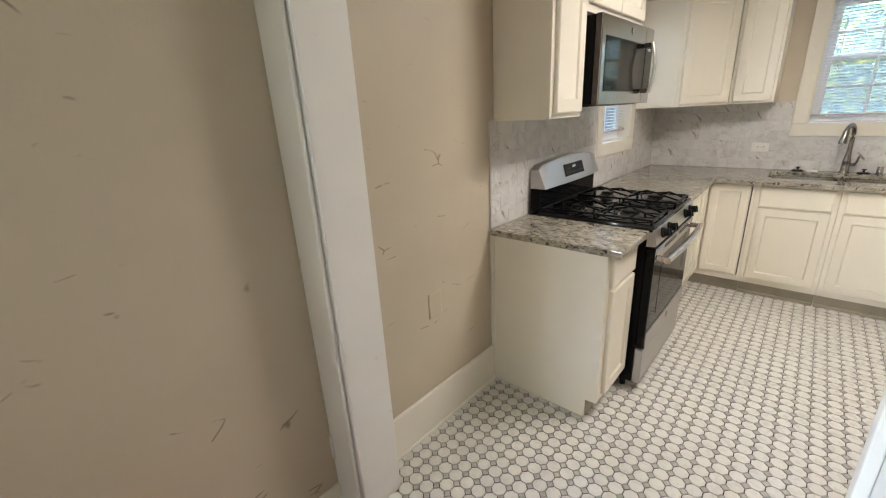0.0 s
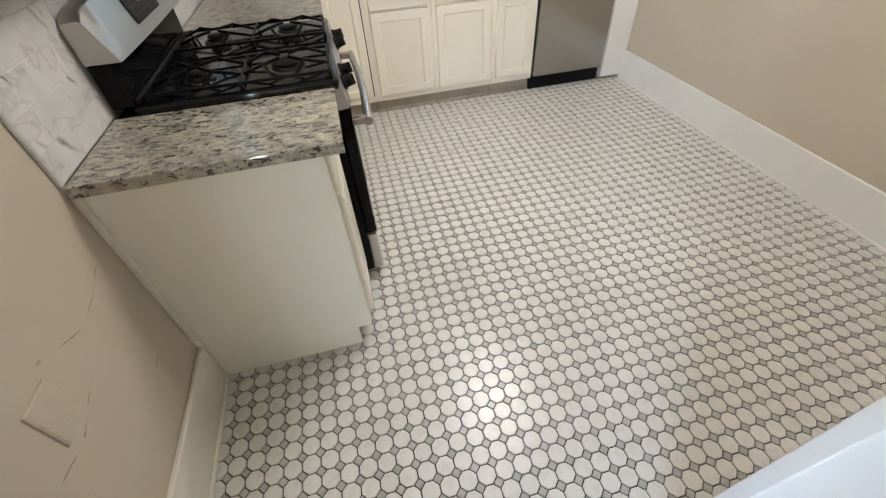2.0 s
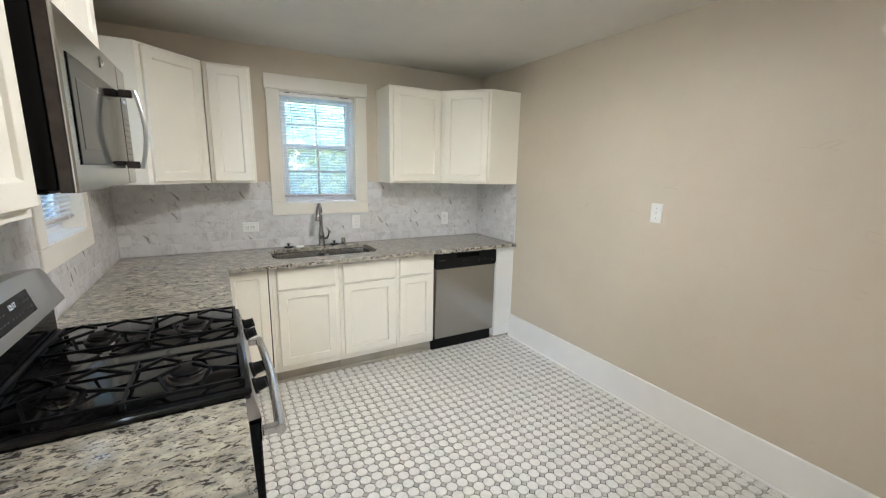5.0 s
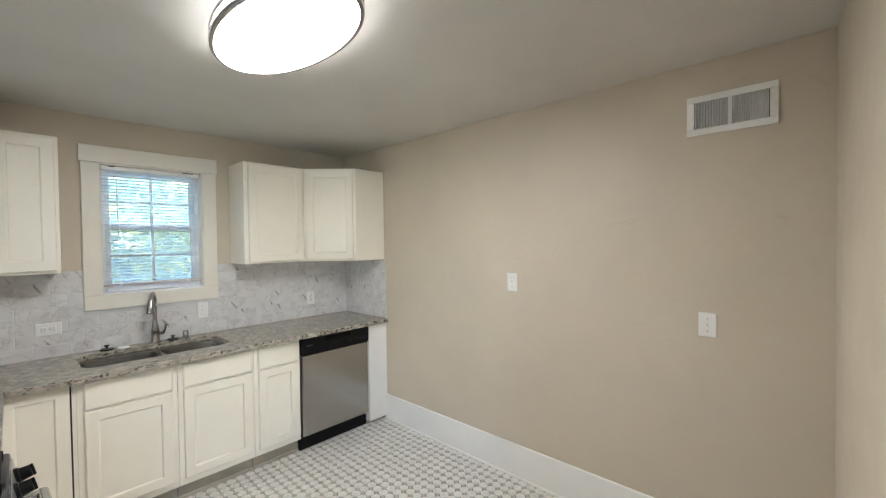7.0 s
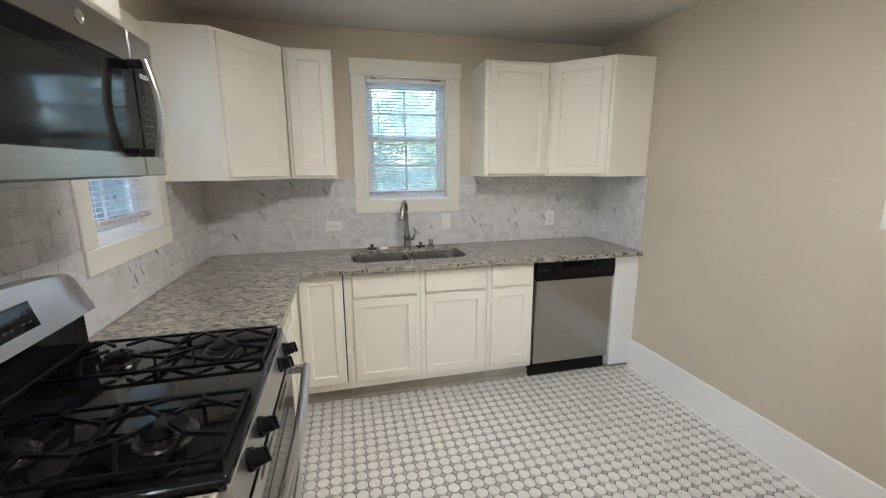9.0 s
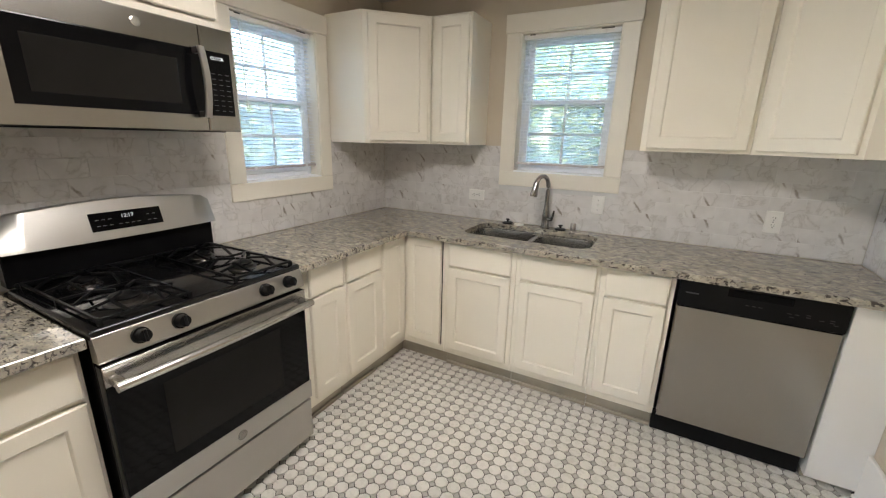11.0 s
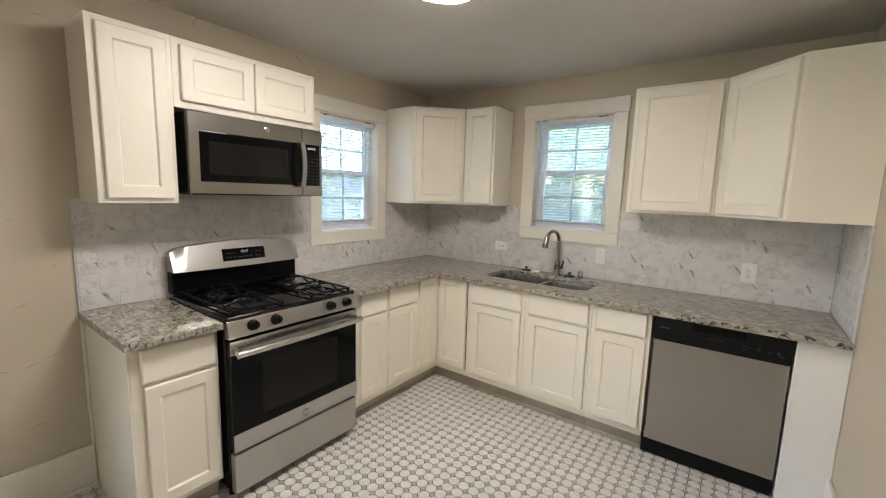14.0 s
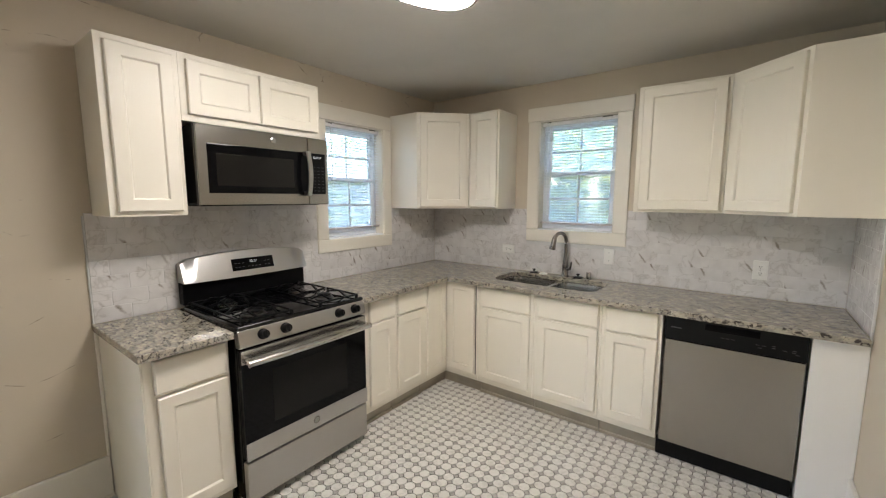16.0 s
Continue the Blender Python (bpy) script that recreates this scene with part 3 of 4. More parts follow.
# stove wall, along y
base_unit(pose(0, -1.522, 0, 0, 0, 90), 0.342, pair(0.095, 0.318), "cream shaker base cabinet beside the stove")
base_unit(pose(0, -1.179, 0, 0, 0, 90), 0.312, pair(0.010, 0.296), "cream shaker base cabinet between stove and corner")
left = base_unit(pose(0, -2.628, 0, 0, 0, 90), 0.338, [("drawer", 0.035, 0.325, 0.70, 0.845), ("door", 0.042, 0.325, 0.135, 0.682)],
                 "free end cream base cabinet with plain side panel", toe=False)
bm = bmesh.new()
f = bm.faces.new([bm.verts.new((-0.006, y, z)) for y, z in ((-0.002, 0), (-0.545, 0), (-0.545, 0.105), (-0.600, 0.105), (-0.600, CT - 0.033), (-0.002, CT - 0.033))])
r = bmesh.ops.extrude_face_region(bm, geom=[f])
for v in r["geom"]:
    if isinstance(v, bmesh.types.BMVert):
        v.co.x = 0.0
part("side_panel", bm, M_CREAM, left)
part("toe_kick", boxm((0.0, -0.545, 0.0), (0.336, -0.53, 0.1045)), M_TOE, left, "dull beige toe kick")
part("scribe_strip", boxm((-0.020, -0.022, 0.218), (-0.0065, -0.001, CT - 0.034), 0.003), M_TRIM, left, "cream scribe strip along the wall")

# corner unit with a folding door
corner = thing("corner_cabinet", pose(0, 0, 0), "cream corner base cabinet with a folding shaker door", "cabinet", "base cabinets")
bm = bmesh.new()
outline = [(0.002, -0.002), (0.9045, -0.002), (0.9045, -0.60), (0.60, -0.60), (0.60, -0.8665), (0.002, -0.8665)]
a = [bm.verts.new((x, y, 0.105)) for x, y in outline]
bm.faces.new(a)
r = bmesh.ops.extrude_face_region(bm, geom=list(bm.faces))
for v in r["geom"]:
    if isinstance(v, bmesh.types.BMVert):
        v.co.z = CT - 0.033
part("body", bm, M_CREAM, corner)
part("door", shaker(0.628, 0.878, 0.155, 0.858, -0.6005, rail=0.05), M_CREAM, corner)
part("door", turned(shaker(-0.845, -0.628, 0.155, 0.858, -0.6005, rail=0.05), TO_X), M_CREAM, corner)
# thin dark strips put in the shade of the gaps round the door
part("gap", boxm((0.8805, -0.6012, 0.150), (0.8875, -0.6002, 0.862)), M_HOLE, corner, "dark strip in place of the shade in the door-edge gap")
part("gap", boxm((0.628, -0.6012, 0.8585), (0.8875, -0.6002, 0.862)), M_HOLE, corner, "dark strip in place of the shade in the gap over the door")
bm = bmesh.new()
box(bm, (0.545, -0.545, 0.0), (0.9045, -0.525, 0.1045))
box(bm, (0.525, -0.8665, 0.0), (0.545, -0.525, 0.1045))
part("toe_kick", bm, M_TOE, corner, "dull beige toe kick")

# filler between dishwasher and wall
fill = thing("filler_panel", pose(2.765, 0, 0), "white painted filler panel between dishwasher and wall", "panel")
part("panel", boxm((0, -0.612, 0.03), (W - 2.765 - 0.001, -0.002, CT - 0.033), 0.002), M_WHITE_TRIM, fill)
part("foot", boxm((0.0, -0.570, 0.0), (W - 2.765 - 0.022, -0.02, 0.0295)), M_TOE, fill)


def upper(m, w, z0, z1, fronts, label, depth=0.293):
    t = thing("wall_cabinet", m, label, "cabinet", "wall cabinets")
    part("body", boxm((0, -depth, z0), (w, -0.002, z1), 0.0015), M_CREAM, t)
    for x0, x1, a, b in fronts:
        part("door", shaker(x0, x1, a, b, -depth - 0.0005), M_CREAM, t)
    return t


UB, UT = 1.420, 2.188
upper(pose(0, -2.606, 0, 0, 0, 90), 0.306, UB, UT, [(0.030, 0.283, UB + 0.022, UT - 0.028)], "narrow cream shaker wall cabinet beside the microwave")
upper(pose(0, -2.2995, 0, 0, 0, 90), 0.778, 1.872, UT, [(0.032, 0.386, 1.905, UT - 0.030), (0.394, 0.755, 1.905, UT - 0.024)], "short cream wall cabinet over the microwave with two doors")
upper(pose(0.606, 0, 0), 0.278, UB, UT, [(0.022, 0.262, UB + 0.016, UT - 0.014)], "narrow cream shaker wall cabinet beside the window")
upper(pose(1.880, 0, 0), W - 0.602 - 1.880, UB, UT, [(0.028, 0.458, UB + 0.016, UT - 0.016)], "cream shaker wall cabinet beside the window", 0.298)


def corner_upper(m, label, mirror=1):
    """A diagonal corner wall cabinet in the corner at the origin, along +x and -y."""
    t = thing("corner_wall_cabinet", m, label, "cabinet", "wall cabinets")
    s, d = 0.600, 0.298
    pts = [(0.002, -0.002), (s, -0.002), (s, -d), (d, -s), (0.002, -s)]
    bm = bmesh.new()
    f = bm.faces.new([bm.verts.new((mirror * x, y, UB)) for x, y in pts])
    r = bmesh.ops.extrude_face_region(bm, geom=[f])
    for v in r["geom"]:
        if isinstance(v, bmesh.types.BMVert):
            v.co.z = UT
    part("body", bm, M_CREAM, t)
    wd = math.hypot(s - d, s - d)
    if mirror > 0:
        mm = pose(d, -s, 0, 0, 0, 45)
    else:
        mm = pose(-s, -d, 0, 0, 0, -45)
    bm = turned(shaker(0.028, wd - 0.020, UB + 0.016, UT - 0.016, -0.0005), mm)
    part("door", bm, M_CREAM, t)
    return t


corner_upper(pose(0, 0, 0), "cream diagonal corner wall cabinet with shaker door")
corner_upper(pose(W, 0, 0), "cream diagonal corner wall cabinet with shaker door", -1)


# ---- worktops ----
def rounded(x0, x1, y0, y1, r, n=6):
    pts = []
    for cx, cy, a in ((x1 - r, y1 - r, 0), (x0 + r, y1 - r, 90), (x0 + r, y0 + r, 180), (x1 - r, y0 + r, 270)):
        pts += [(cx + r * math.cos(radians(a + 90 * k / n)), cy + r * math.sin(radians(a + 90 * k / n))) for k in range(n + 1)]
    return pts


def plate(loops, z0, z1, bevel=0.0):
    """A flat plate with holes: the first loop is its outline."""
    bm = bmesh.new()
    edges = []
    for loop in loops:
        vs = [bm.verts.new((x, y, z0)) for x, y in loop]
        edges += [bm.edges.new((vs[k], vs[(k + 1) % len(vs)])) for k in range(len(vs))]
    bmesh.ops.triangle_fill(bm, use_beauty=True, edges=edges)
    holes = [(min(p[0] for p in h), max(p[0] for p in h), min(p[1] for p in h), max(p[1] for p in h)) for h in loops[1:]]
    filled = []
    for f in bm.faces:
        c = f.calc_center_median()
        if any(h[0] < c.x < h[1] and h[2] < c.y < h[3] and all(h[0] - 1e-4 <= v.co.x <= h[1] + 1e-4 and h[2] - 1e-4 <= v.co.y <= h[3] + 1e-4 for v in f.verts) for h in holes):
            filled.append(f)
    bmesh.ops.delete(bm, geom=filled, context="FACES")
    r = bmesh.ops.extrude_face_region(bm, geom=list(bm.faces))
    for v in r["geom"]:
        if isinstance(v, bmesh.types.BMVert):
            v.co.z = z1
    if bevel:
        bmesh.ops.recalc_face_normals(bm, faces=bm.faces)
        es = [e for e in bm.edges if len(e.link_faces) == 2 and abs(e.verts[0].co.z - z1) < 1e-5 and abs(e.verts[1].co.z - z1) < 1e-5
              and any(abs(f.normal.z) < 0.3 for f in e.link_faces)]
        bmesh.ops.bevel(bm, geom=es, offset=bevel, segments=3, affect="EDGES", profile=0.5)
    return bm


SINK = (0.945, 1.715, -0.485, -0.105)
CD = 0.655
top = plate([[(0.010, -0.010), (W - 0.011, -0.010), (W - 0.011, -CD), (CD, -CD), (CD, -1.520), (0.010, -1.520)], rounded(*SINK, 0.085)], CT - 0.032, CT, 0.005)
w = part("worktop", top, M_GRANITE)
tagged(w, "speckled cream and grey polished granite worktop, L-shaped", "worktop")
w = part("worktop", plate([[(0.010, -2.652), (CD + 0.003, -2.652), (CD + 0.003, -2.286), (0.010, -2.286)]], CT - 0.032, CT, 0.005), M_GRANITE)
tagged(w, "short speckled granite worktop on the end cabinet", "worktop")

# sink
sink = thing("kitchen_sink", pose(0, 0, 0), "stainless steel double-bowl sink set under the granite", "sink")
bowls = [(0.955, 1.335, -0.475, -0.115), (1.362, 1.705, -0.455, -0.125)]
zf = CT - 0.0335
bm = plate([[(0.92, -0.085), (1.74, -0.085), (1.74, -0.51), (0.92, -0.51)]] + [rounded(*b, 0.075) for b in bowls], zf - 0.003, zf)
part("flange", bm, M_SINK, sink, soft=40)
for x0, x1, y0, y1 in bowls:
    bm = bmesh.new()
    loops = []
    for s, z, r in ((0, zf - 0.004, 0.075), (0.006, zf - 0.05, 0.072), (0.012, zf - 0.15, 0.068), (0.03, zf - 0.175, 0.055), (0.12, zf - 0.18, 0.03)):
        loops.append([bm.verts.new((x, y, z)) for x, y in rounded(x0 + s, x1 - s, y0 + s, y1 - s, r)])
    for a, b in zip(loops, loops[1:]):
        for k in range(len(a)):
            bm.faces.new((a[k], a[(k + 1) % len(a)], b[(k + 1) % len(a)], b[k]))
    bm.faces.new(loops[-1])
    bowl = part("bowl", bm, M_SINK, sink, soft=50)
    part("drain", lathe([(0.042, 0), (0.042, 0.003), (0.03, 0.004), (0.026, 0.001)], 24, ((x0 + x1) / 2, (y0 + y1) / 2, zf - 0.180)), M_CHROME, bowl, soft=40)

# faucet
faucet = thing("faucet", pose(1.362, -0.062, CT, 0, 0, -20), "brushed nickel pull-down gooseneck faucet behind the sink", "faucet")
part("base", lathe([(0.030, 0), (0.030, 0.006), (0.025, 0.012), (0.023, 0.075), (0.025, 0.085), (0.021, 0.10), (0.016, 0.135), (0.014, 0.16)], 24), M_FAUCET, faucet, soft=50)
bm = bmesh.new()
arc = [(0, 0, 0.15), (0, 0, 0.20), (0, 0, 0.25)] + [(0, -0.070 + 0.070 * math.cos(a), 0.275 + 0.070 * math.sin(a)) for a in [k * math.pi / 12 for k in range(11)]]
tube(bm, arc, 0.0135, 14)
part("neck", bm, M_FAUCET, faucet, soft=60)
bm = bmesh.new()
e = Vector(arc[-1])
dn = Vector((0, -0.26, -0.96)).normalized()
tube(bm, [e - dn * 0.004, e + dn * 0.01, e + dn * 0.055, e + dn * 0.085, e + dn * 0.092], [0.0145, 0.018, 0.020, 0.024, 0.021], 16)
part("spray_head", bm, M_FAUCET, faucet, soft=50)
bm = bmesh.new()
tube(bm, [(0.018, 0, 0.062), (0.045, 0, 0.064), (0.056, -0.004, 0.085), (0.064, -0.006, 0.125)], [0.012, 0.011, 0.007, 0.006], 12)
part("lever", bm, M_FAUCET, faucet, soft=60)
gap = thing("air_gap_cap", pose(1.545, -0.058, CT), "short brushed nickel cylinder cap beside the faucet", "cap")
part("cap", lathe([(0.022, 0), (0.022, 0.004), (0.018, 0.006), (0.018, 0.048), (0.016, 0.052)], 20), M_NICKEL, gap, soft=40)
for name, x, y, lab in (("sink_stopper", 1.10, -0.058, "black rubber sink stopper lying by the sink"), ("sink_strainer", 1.465, -0.062, "dark sink strainer basket with knob beside the faucet")):
    st = thing(name, pose(x, y, CT), lab, "stopper")
    part("disc", lathe([(0.036, 0), (0.038, 0.004), (0.034, 0.010), (0.014, 0.013)], 22), M_PLASTIC, st, soft=40)
    part("knob", lathe([(0.007, 0.012), (0.007, 0.022), (0.014, 0.026), (0.014, 0.032), (0.008, 0.034)], 16), M_PLASTIC, st, soft=40)
lid = thing("drain_lid", pose(1.185, -0.068, CT), "small cream plastic lid lying by the sink", "lid")
part("lid", lathe([(0.032, 0), (0.034, 0.003), (0.030, 0.008), (0.012, 0.010)], 22), M_PLATE, lid, soft=40)


# ---- stove ----
RW = 0.752
stove = thing("gas_range", pose(0.0, -2.281, 0, 0, 0, 90), "stainless and black freestanding gas range, grates on top", "stove")
part("body", boxm((0.004, -0.648, 0.045), (RW - 0.004, -0.015, 0.895), 0.003), M_BLACK, stove)
for x in (0.03, RW - 0.03):
    for y in (-0.60, -0.06):
        bm = bmesh.new()
        cyl(bm, (x, y, 0.0), (x, y, 0.046), 0.016, seg=12)
        part("foot", bm, M_PLASTIC, stove)
part("cooktop", boxm((0.0, -0.676, 0.882), (RW, -0.070, 0.918), 0.010, 3), M_COOKTOP, stove, "glossy black enamel cooktop", 40)
# control strip, leaning back
bm = bmesh.new()
prof = [(-0.650, 0.815), (-0.690, 0.818), (-0.694, 0.826), (-0.678, 0.896), (-0.672, 0.901), (-0.650, 0.901)]
a = [bm.verts.new((0.002, y, z)) for y, z in prof]
b = [bm.verts.new((RW - 0.002, y, z)) for y, z in prof]
for k in range(len(prof)):
    j = (k + 1) % len(prof)
    bm.faces.new((a[k], a[j], b[j], b[k]))
bm.faces.new(a)
bm.faces.new(list(reversed(b)))
part("control_strip", bm, M_STEEL, stove, "brushed stainless control strip")
for x in (0.115, 0.232, 0.560, 0.672):
    bm = bmesh.new()
    n = Vector((0, -0.974, 0.223))
    c = Vector((x, -0.6855, 0.862))
    cyl(bm, c, c + n * 0.010, 0.026, 0.025, 24)
    cyl(bm, c + n * 0.010, c + n * 0.036, 0.021, 0.018, 24)
    kn = part("knob", bm, M_PLASTIC, stove, "black control knob", 40)
    bm = bmesh.new()
    box(bm, (-0.004, -0.043, -0.019), (0.004, -0.034, 0.019), 0.002)
    turned(bm, Matrix.Translation(c) @ pose(0, 0, 0, -12.9, 0, 0))
    part("grip", bm, M_PLASTIC, kn)
door_o = part("oven_door", boxm((0.004, -0.692, 0.262), (RW - 0.004, -0.650, 0.806), 0.004), M_GLASSBLACK, stove, "black glass oven door")
part("top_trim", boxm((0.003, -0.6955, 0.742), (RW - 0.003, -0.6925, 0.8055), 0.001), M_STEEL_D, door_o, "stainless strip with vent slots")
part("bottom_trim", boxm((0.003, -0.6965, 0.263), (RW - 0.003, -0.6925, 0.352), 0.001), M_STEEL, door_o, "stainless lower door strip")
part("window", rings_panel(0.148, RW - 0.148, 0.405, 0.678, [(0, -0.692), (0, -0.6932), (0.004, -0.6936)]), M_OVENWIN, door_o, "smoked oven window")
part("badge", lathe([(0.020, 0), (0.020, 0.002), (0.016, 0.003), (0.015, 0.002)], 28), M_NICKEL, door_o, "round plain badge", 40).matrix_local = pose(RW / 2 + 0.01, -0.6966, 0.307, 90, 0, 0)
for k, x in enumerate((0.155, 0.237, 0.319, 0.435, 0.517)):
    part("vent_slot", boxm((x, -0.6965, 0.784), (x + 0.072, -0.6957, 0.789)), M_HOLE, door_o)
    part("vent_slot", boxm((x, -0.6965, 0.774), (x + 0.072, -0.6957, 0.779)), M_HOLE, door_o)
bm = bmesh.new()
tube(bm, [(0.012 + (RW - 0.024) * k / 16, -0.745 - 0.012 * math.sin(math.pi * k / 16), 0.758) for k in range(17)], 0.0160, 14)
part("handle", bm, M_CHROME, door_o, "bright stainless bar handle", 60)
for x in (0.028, RW - 0.028):
    part("handle_post", boxm((x - 0.013, -0.748, 0.746), (x + 0.013, -0.6957, 0.772), 0.003), M_CHROME, door_o)
dr = part("drawer", boxm((0.004, -0.690, 0.048), (RW - 0.004, -0.650, 0.248), 0.004), M_STEEL, stove, "stainless storage drawer")
# backguard with a bowed top
bm = bmesh.new()
n = 24
front, back = [], []
for k in range(n + 1):
    u = k / n
    x = 0.002 + (RW - 0.004) * u
    e = min(1.0, min(u, 1 - u) / 0.06)
    z = 1.150 + 0.028 * math.sin(math.pi * u) + 0.018 * (1 - (1 - e) ** 2)
    front.append(((x, -0.112, 1.044 - 0.004 * math.sin(math.pi * u)), (x, -0.070, z - 0.004), (x, -0.060, z)))
rows = [[bm.verts.new(p) for p in f] + [bm.verts.new((f[0][0], -0.018, f[2][2] - 0.004)), bm.verts.new((f[0][0], -0.018, f[0][2]))] for f in front]
for a, b in zip(rows, rows[1:]):
    for j in range(5):
        bm.faces.new((a[j], a[(j + 1) % 5], b[(j + 1) % 5], b[j]))
bm.faces.new(rows[0])
bm.faces.new(list(reversed(rows[-1])))
bg = part("backguard", bm, M_STEEL, stove, "bowed stainless backguard", 50)
part("riser", boxm((0.004, -0.078, 0.9185), (RW - 0.004, -0.018, 1.043), 0.004), M_BLACK, stove, "black back riser")
part("rear_trim", boxm((0.02, -0.092, 0.9185), (RW - 0.02, -0.0785, 0.936), 0.004), M_PLASTIC, stove)
nrm = math.degrees(math.atan2(0.042, 0.146))
pm = pose(RW / 2 + 0.015, -0.0925, 1.110, -nrm, 0, 0)
bm = turned(rings_panel(-0.128, 0.128, -0.036, 0.036, [(0, 0.004), (0, -0.0035), (0.003, -0.0045)]), pm)
panel = part("display_panel", bm, M_GLASSBLACK, bg, "black glass clock panel")


def words(text, size, m, material, parent, name="lettering"):
    cu = bpy.data.curves.new(name, "FONT")
    cu.body, cu.size, cu.align_x, cu.align_y, cu.extrude = text, size, "CENTER", "CENTER", 0.0002
    ob = new(name, cu)
    dg = bpy.context.evaluated_depsgraph_get()
    me = bpy.data.meshes.new_from_object(ob.evaluated_get(dg))
    bpy.data.objects.remove(ob)
    bpy.data.curves.remove(cu)
    me.materials.clear()
    me.materials.append(material)
    o = new(name, me)
    o.parent = parent
    o.matrix_local = m
    return o


words("12:17", 0.021, pm @ pose(0.0, -0.0050, 0.014, 90, 0, 0), M_DISPLAY, bg, "clock_digits")
bm = bmesh.new()
for x in (-0.105, -0.085, -0.062, 0.075, 0.098):
    for z in (-0.016, 0.008):
        box(bm, (x - 0.006, -0.0052, z - 0.0015), (x + 0.006, -0.0047, z + 0.0015))
for x in (-0.03, -0.008, 0.014, 0.036):
    box(bm, (x - 0.006, -0.0052, -0.018), (x + 0.006, -0.0047, -0.015))
part("key_marks", turned(bm, pm), M_PRINT, bg)["kind"] = "stuff"
# burners and grates
for x, y, r in ((0.1625, -0.515, 0.050), (0.1625, -0.235, 0.038), (RW - 0.1625, -0.515, 0.044), (RW - 0.1625, -0.235, 0.040)):
    b = part("burner", lathe([(r + 0.012, 0.9185), (r + 0.010, 0.924), (r, 0.926), (r, 0.934), (r - 0.004, 0.936)], 24, (x, y, 0)), M_BURNER, stove, "dull metal burner ring", 40)
    part("burner_cap", lathe([(r - 0.006, 0.9365), (r - 0.004, 0.941), (r - 0.010, 0.945), (0.01, 0.946)], 24, (x, y, 0)), M_IRON, b, "black burner cap", 40)
for x0, x1 in ((0.035, 0.290), (RW - 0.290, RW - 0.035)):
    bm = bmesh.new()
    z, h = 0.955, 0.005
    ya, yb = -0.655, -0.105
    ym = (ya + yb) / 2

    def bar(p, q, s=0.0037):
        p, q = Vector(p), Vector(q)
        d = q - p
        mm = Matrix.Translation((p + q) / 2) @ d.to_track_quat("Y", "Z").to_matrix().to_4x4()
        rr = bmesh.ops.create_cube(bm, size=1.0)
        bmesh.ops.transform(bm, matrix=mm @ Matrix.Diagonal((2 * s, d.length, 2.4 * s, 1)), verts=rr["verts"])
    for y in (ya, ym, yb):
        bar((x0, y, z - 0.020), (x1, y, z - 0.020))
    for x in (x0, x1):
        bar((x, ya, z - 0.020), (x, yb, z - 0.020))
    xm = (x0 + x1) / 2
    for yc, lo, hi in ((-0.515, ya, ym), (-0.235, ym, yb)):
        for k in range(4):
            a = math.pi / 4 + k * math.pi / 2
            sx, sy = math.cos(a), math.sin(a)
            ex, ey = (x1 if sx > 0 else x0), (hi if sy > 0 else lo)
            tip = (xm + 0.022 * sx, yc + 0.022 * sy, z + 0.005)
            mid = (xm + 0.088 * sx, yc + 0.088 * sy, z + 0.004)
            bar(tip, mid)
            bar(mid, (ex, yc + 0.050 * sy, z - 0.020))
            bar(mid, (xm + 0.070 * sx, ey, z - 0.020))
    for x in (x0, x1):
        for y in (ya, ym, yb):
            box(bm, (x - 0.006, y - 0.006, 0.9185), (x + 0.006, y + 0.006, z - 0.018))
    part("grate", bm, M_IRON, stove, "black cast-iron grate")


# ---- microwave ----
MW = 0.752
micro = thing("microwave", pose(-0.026, -2.275, 1.466, 0, 0, 90), "stainless over-the-range microwave with black glass door", "microwave")
MH = 0.392
part("body", boxm((0.002, -0.360, 0.006), (MW - 0.002, -0.029, MH - 0.002), 0.003), M_BLACK, micro, "black painted case")
part("grille", boxm((0.03, -0.335, -0.004), (MW - 0.03, -0.04, 0.0055), 0.003), M_PLASTIC, micro)
DX = 0.612
mdoor = part("door", rings_panel(0.0, DX, 0.0, MH, [(0, -0.3875), (0, -0.390), (0.004, -0.394), (0.030, -0.394)]), M_STEEL_D, micro, "stainless door frame")
part("door_edge", boxm((0.0005, -0.387, 0.0005), (DX - 0.0005, -0.3605, MH - 0.0005), 0.002), M_EDGE, mdoor, "dark brown door edge")
part("glass", rings_panel(0.048, DX - 0.002, 0.062, MH - 0.088, [(0, -0.3942), (0, -0.3962), (0.004, -0.3970)]), M_GLASSBLACK, mdoor, "black glass")
part("window", rings_panel(0.088, DX - 0.098, 0.098, MH - 0.135, [(0, -0.3972), (0.002, -0.3978)]), M_OVENWIN, mdoor, "smoked window")
bm = bmesh.new()
rows = []
for k in range(17):
    u = k / 16
    y, z = -0.440 - 0.020 * math.sin(math.pi * u), 0.052 + (MH - 0.136) * u
    rows.append([bm.verts.new((DX - 0.028 + sx * 0.0125, y + sy, z)) for sx, sy in ((-0.8, -0.006), (0.8, -0.006), (1, -0.003), (1, 0.006), (-1, 0.006), (-1, -0.003))])
for a, c in zip(rows, rows[1:]):
    for k in range(6):
        bm.faces.new((a[k], a[(k + 1) % 6], c[(k + 1) % 6], c[k]))
bm.faces.new(list(reversed(rows[0])))
bm.faces.new(rows[-1])
grip = part("handle", bm, M_STEEL, mdoor, "bowed stainless handle", 40)
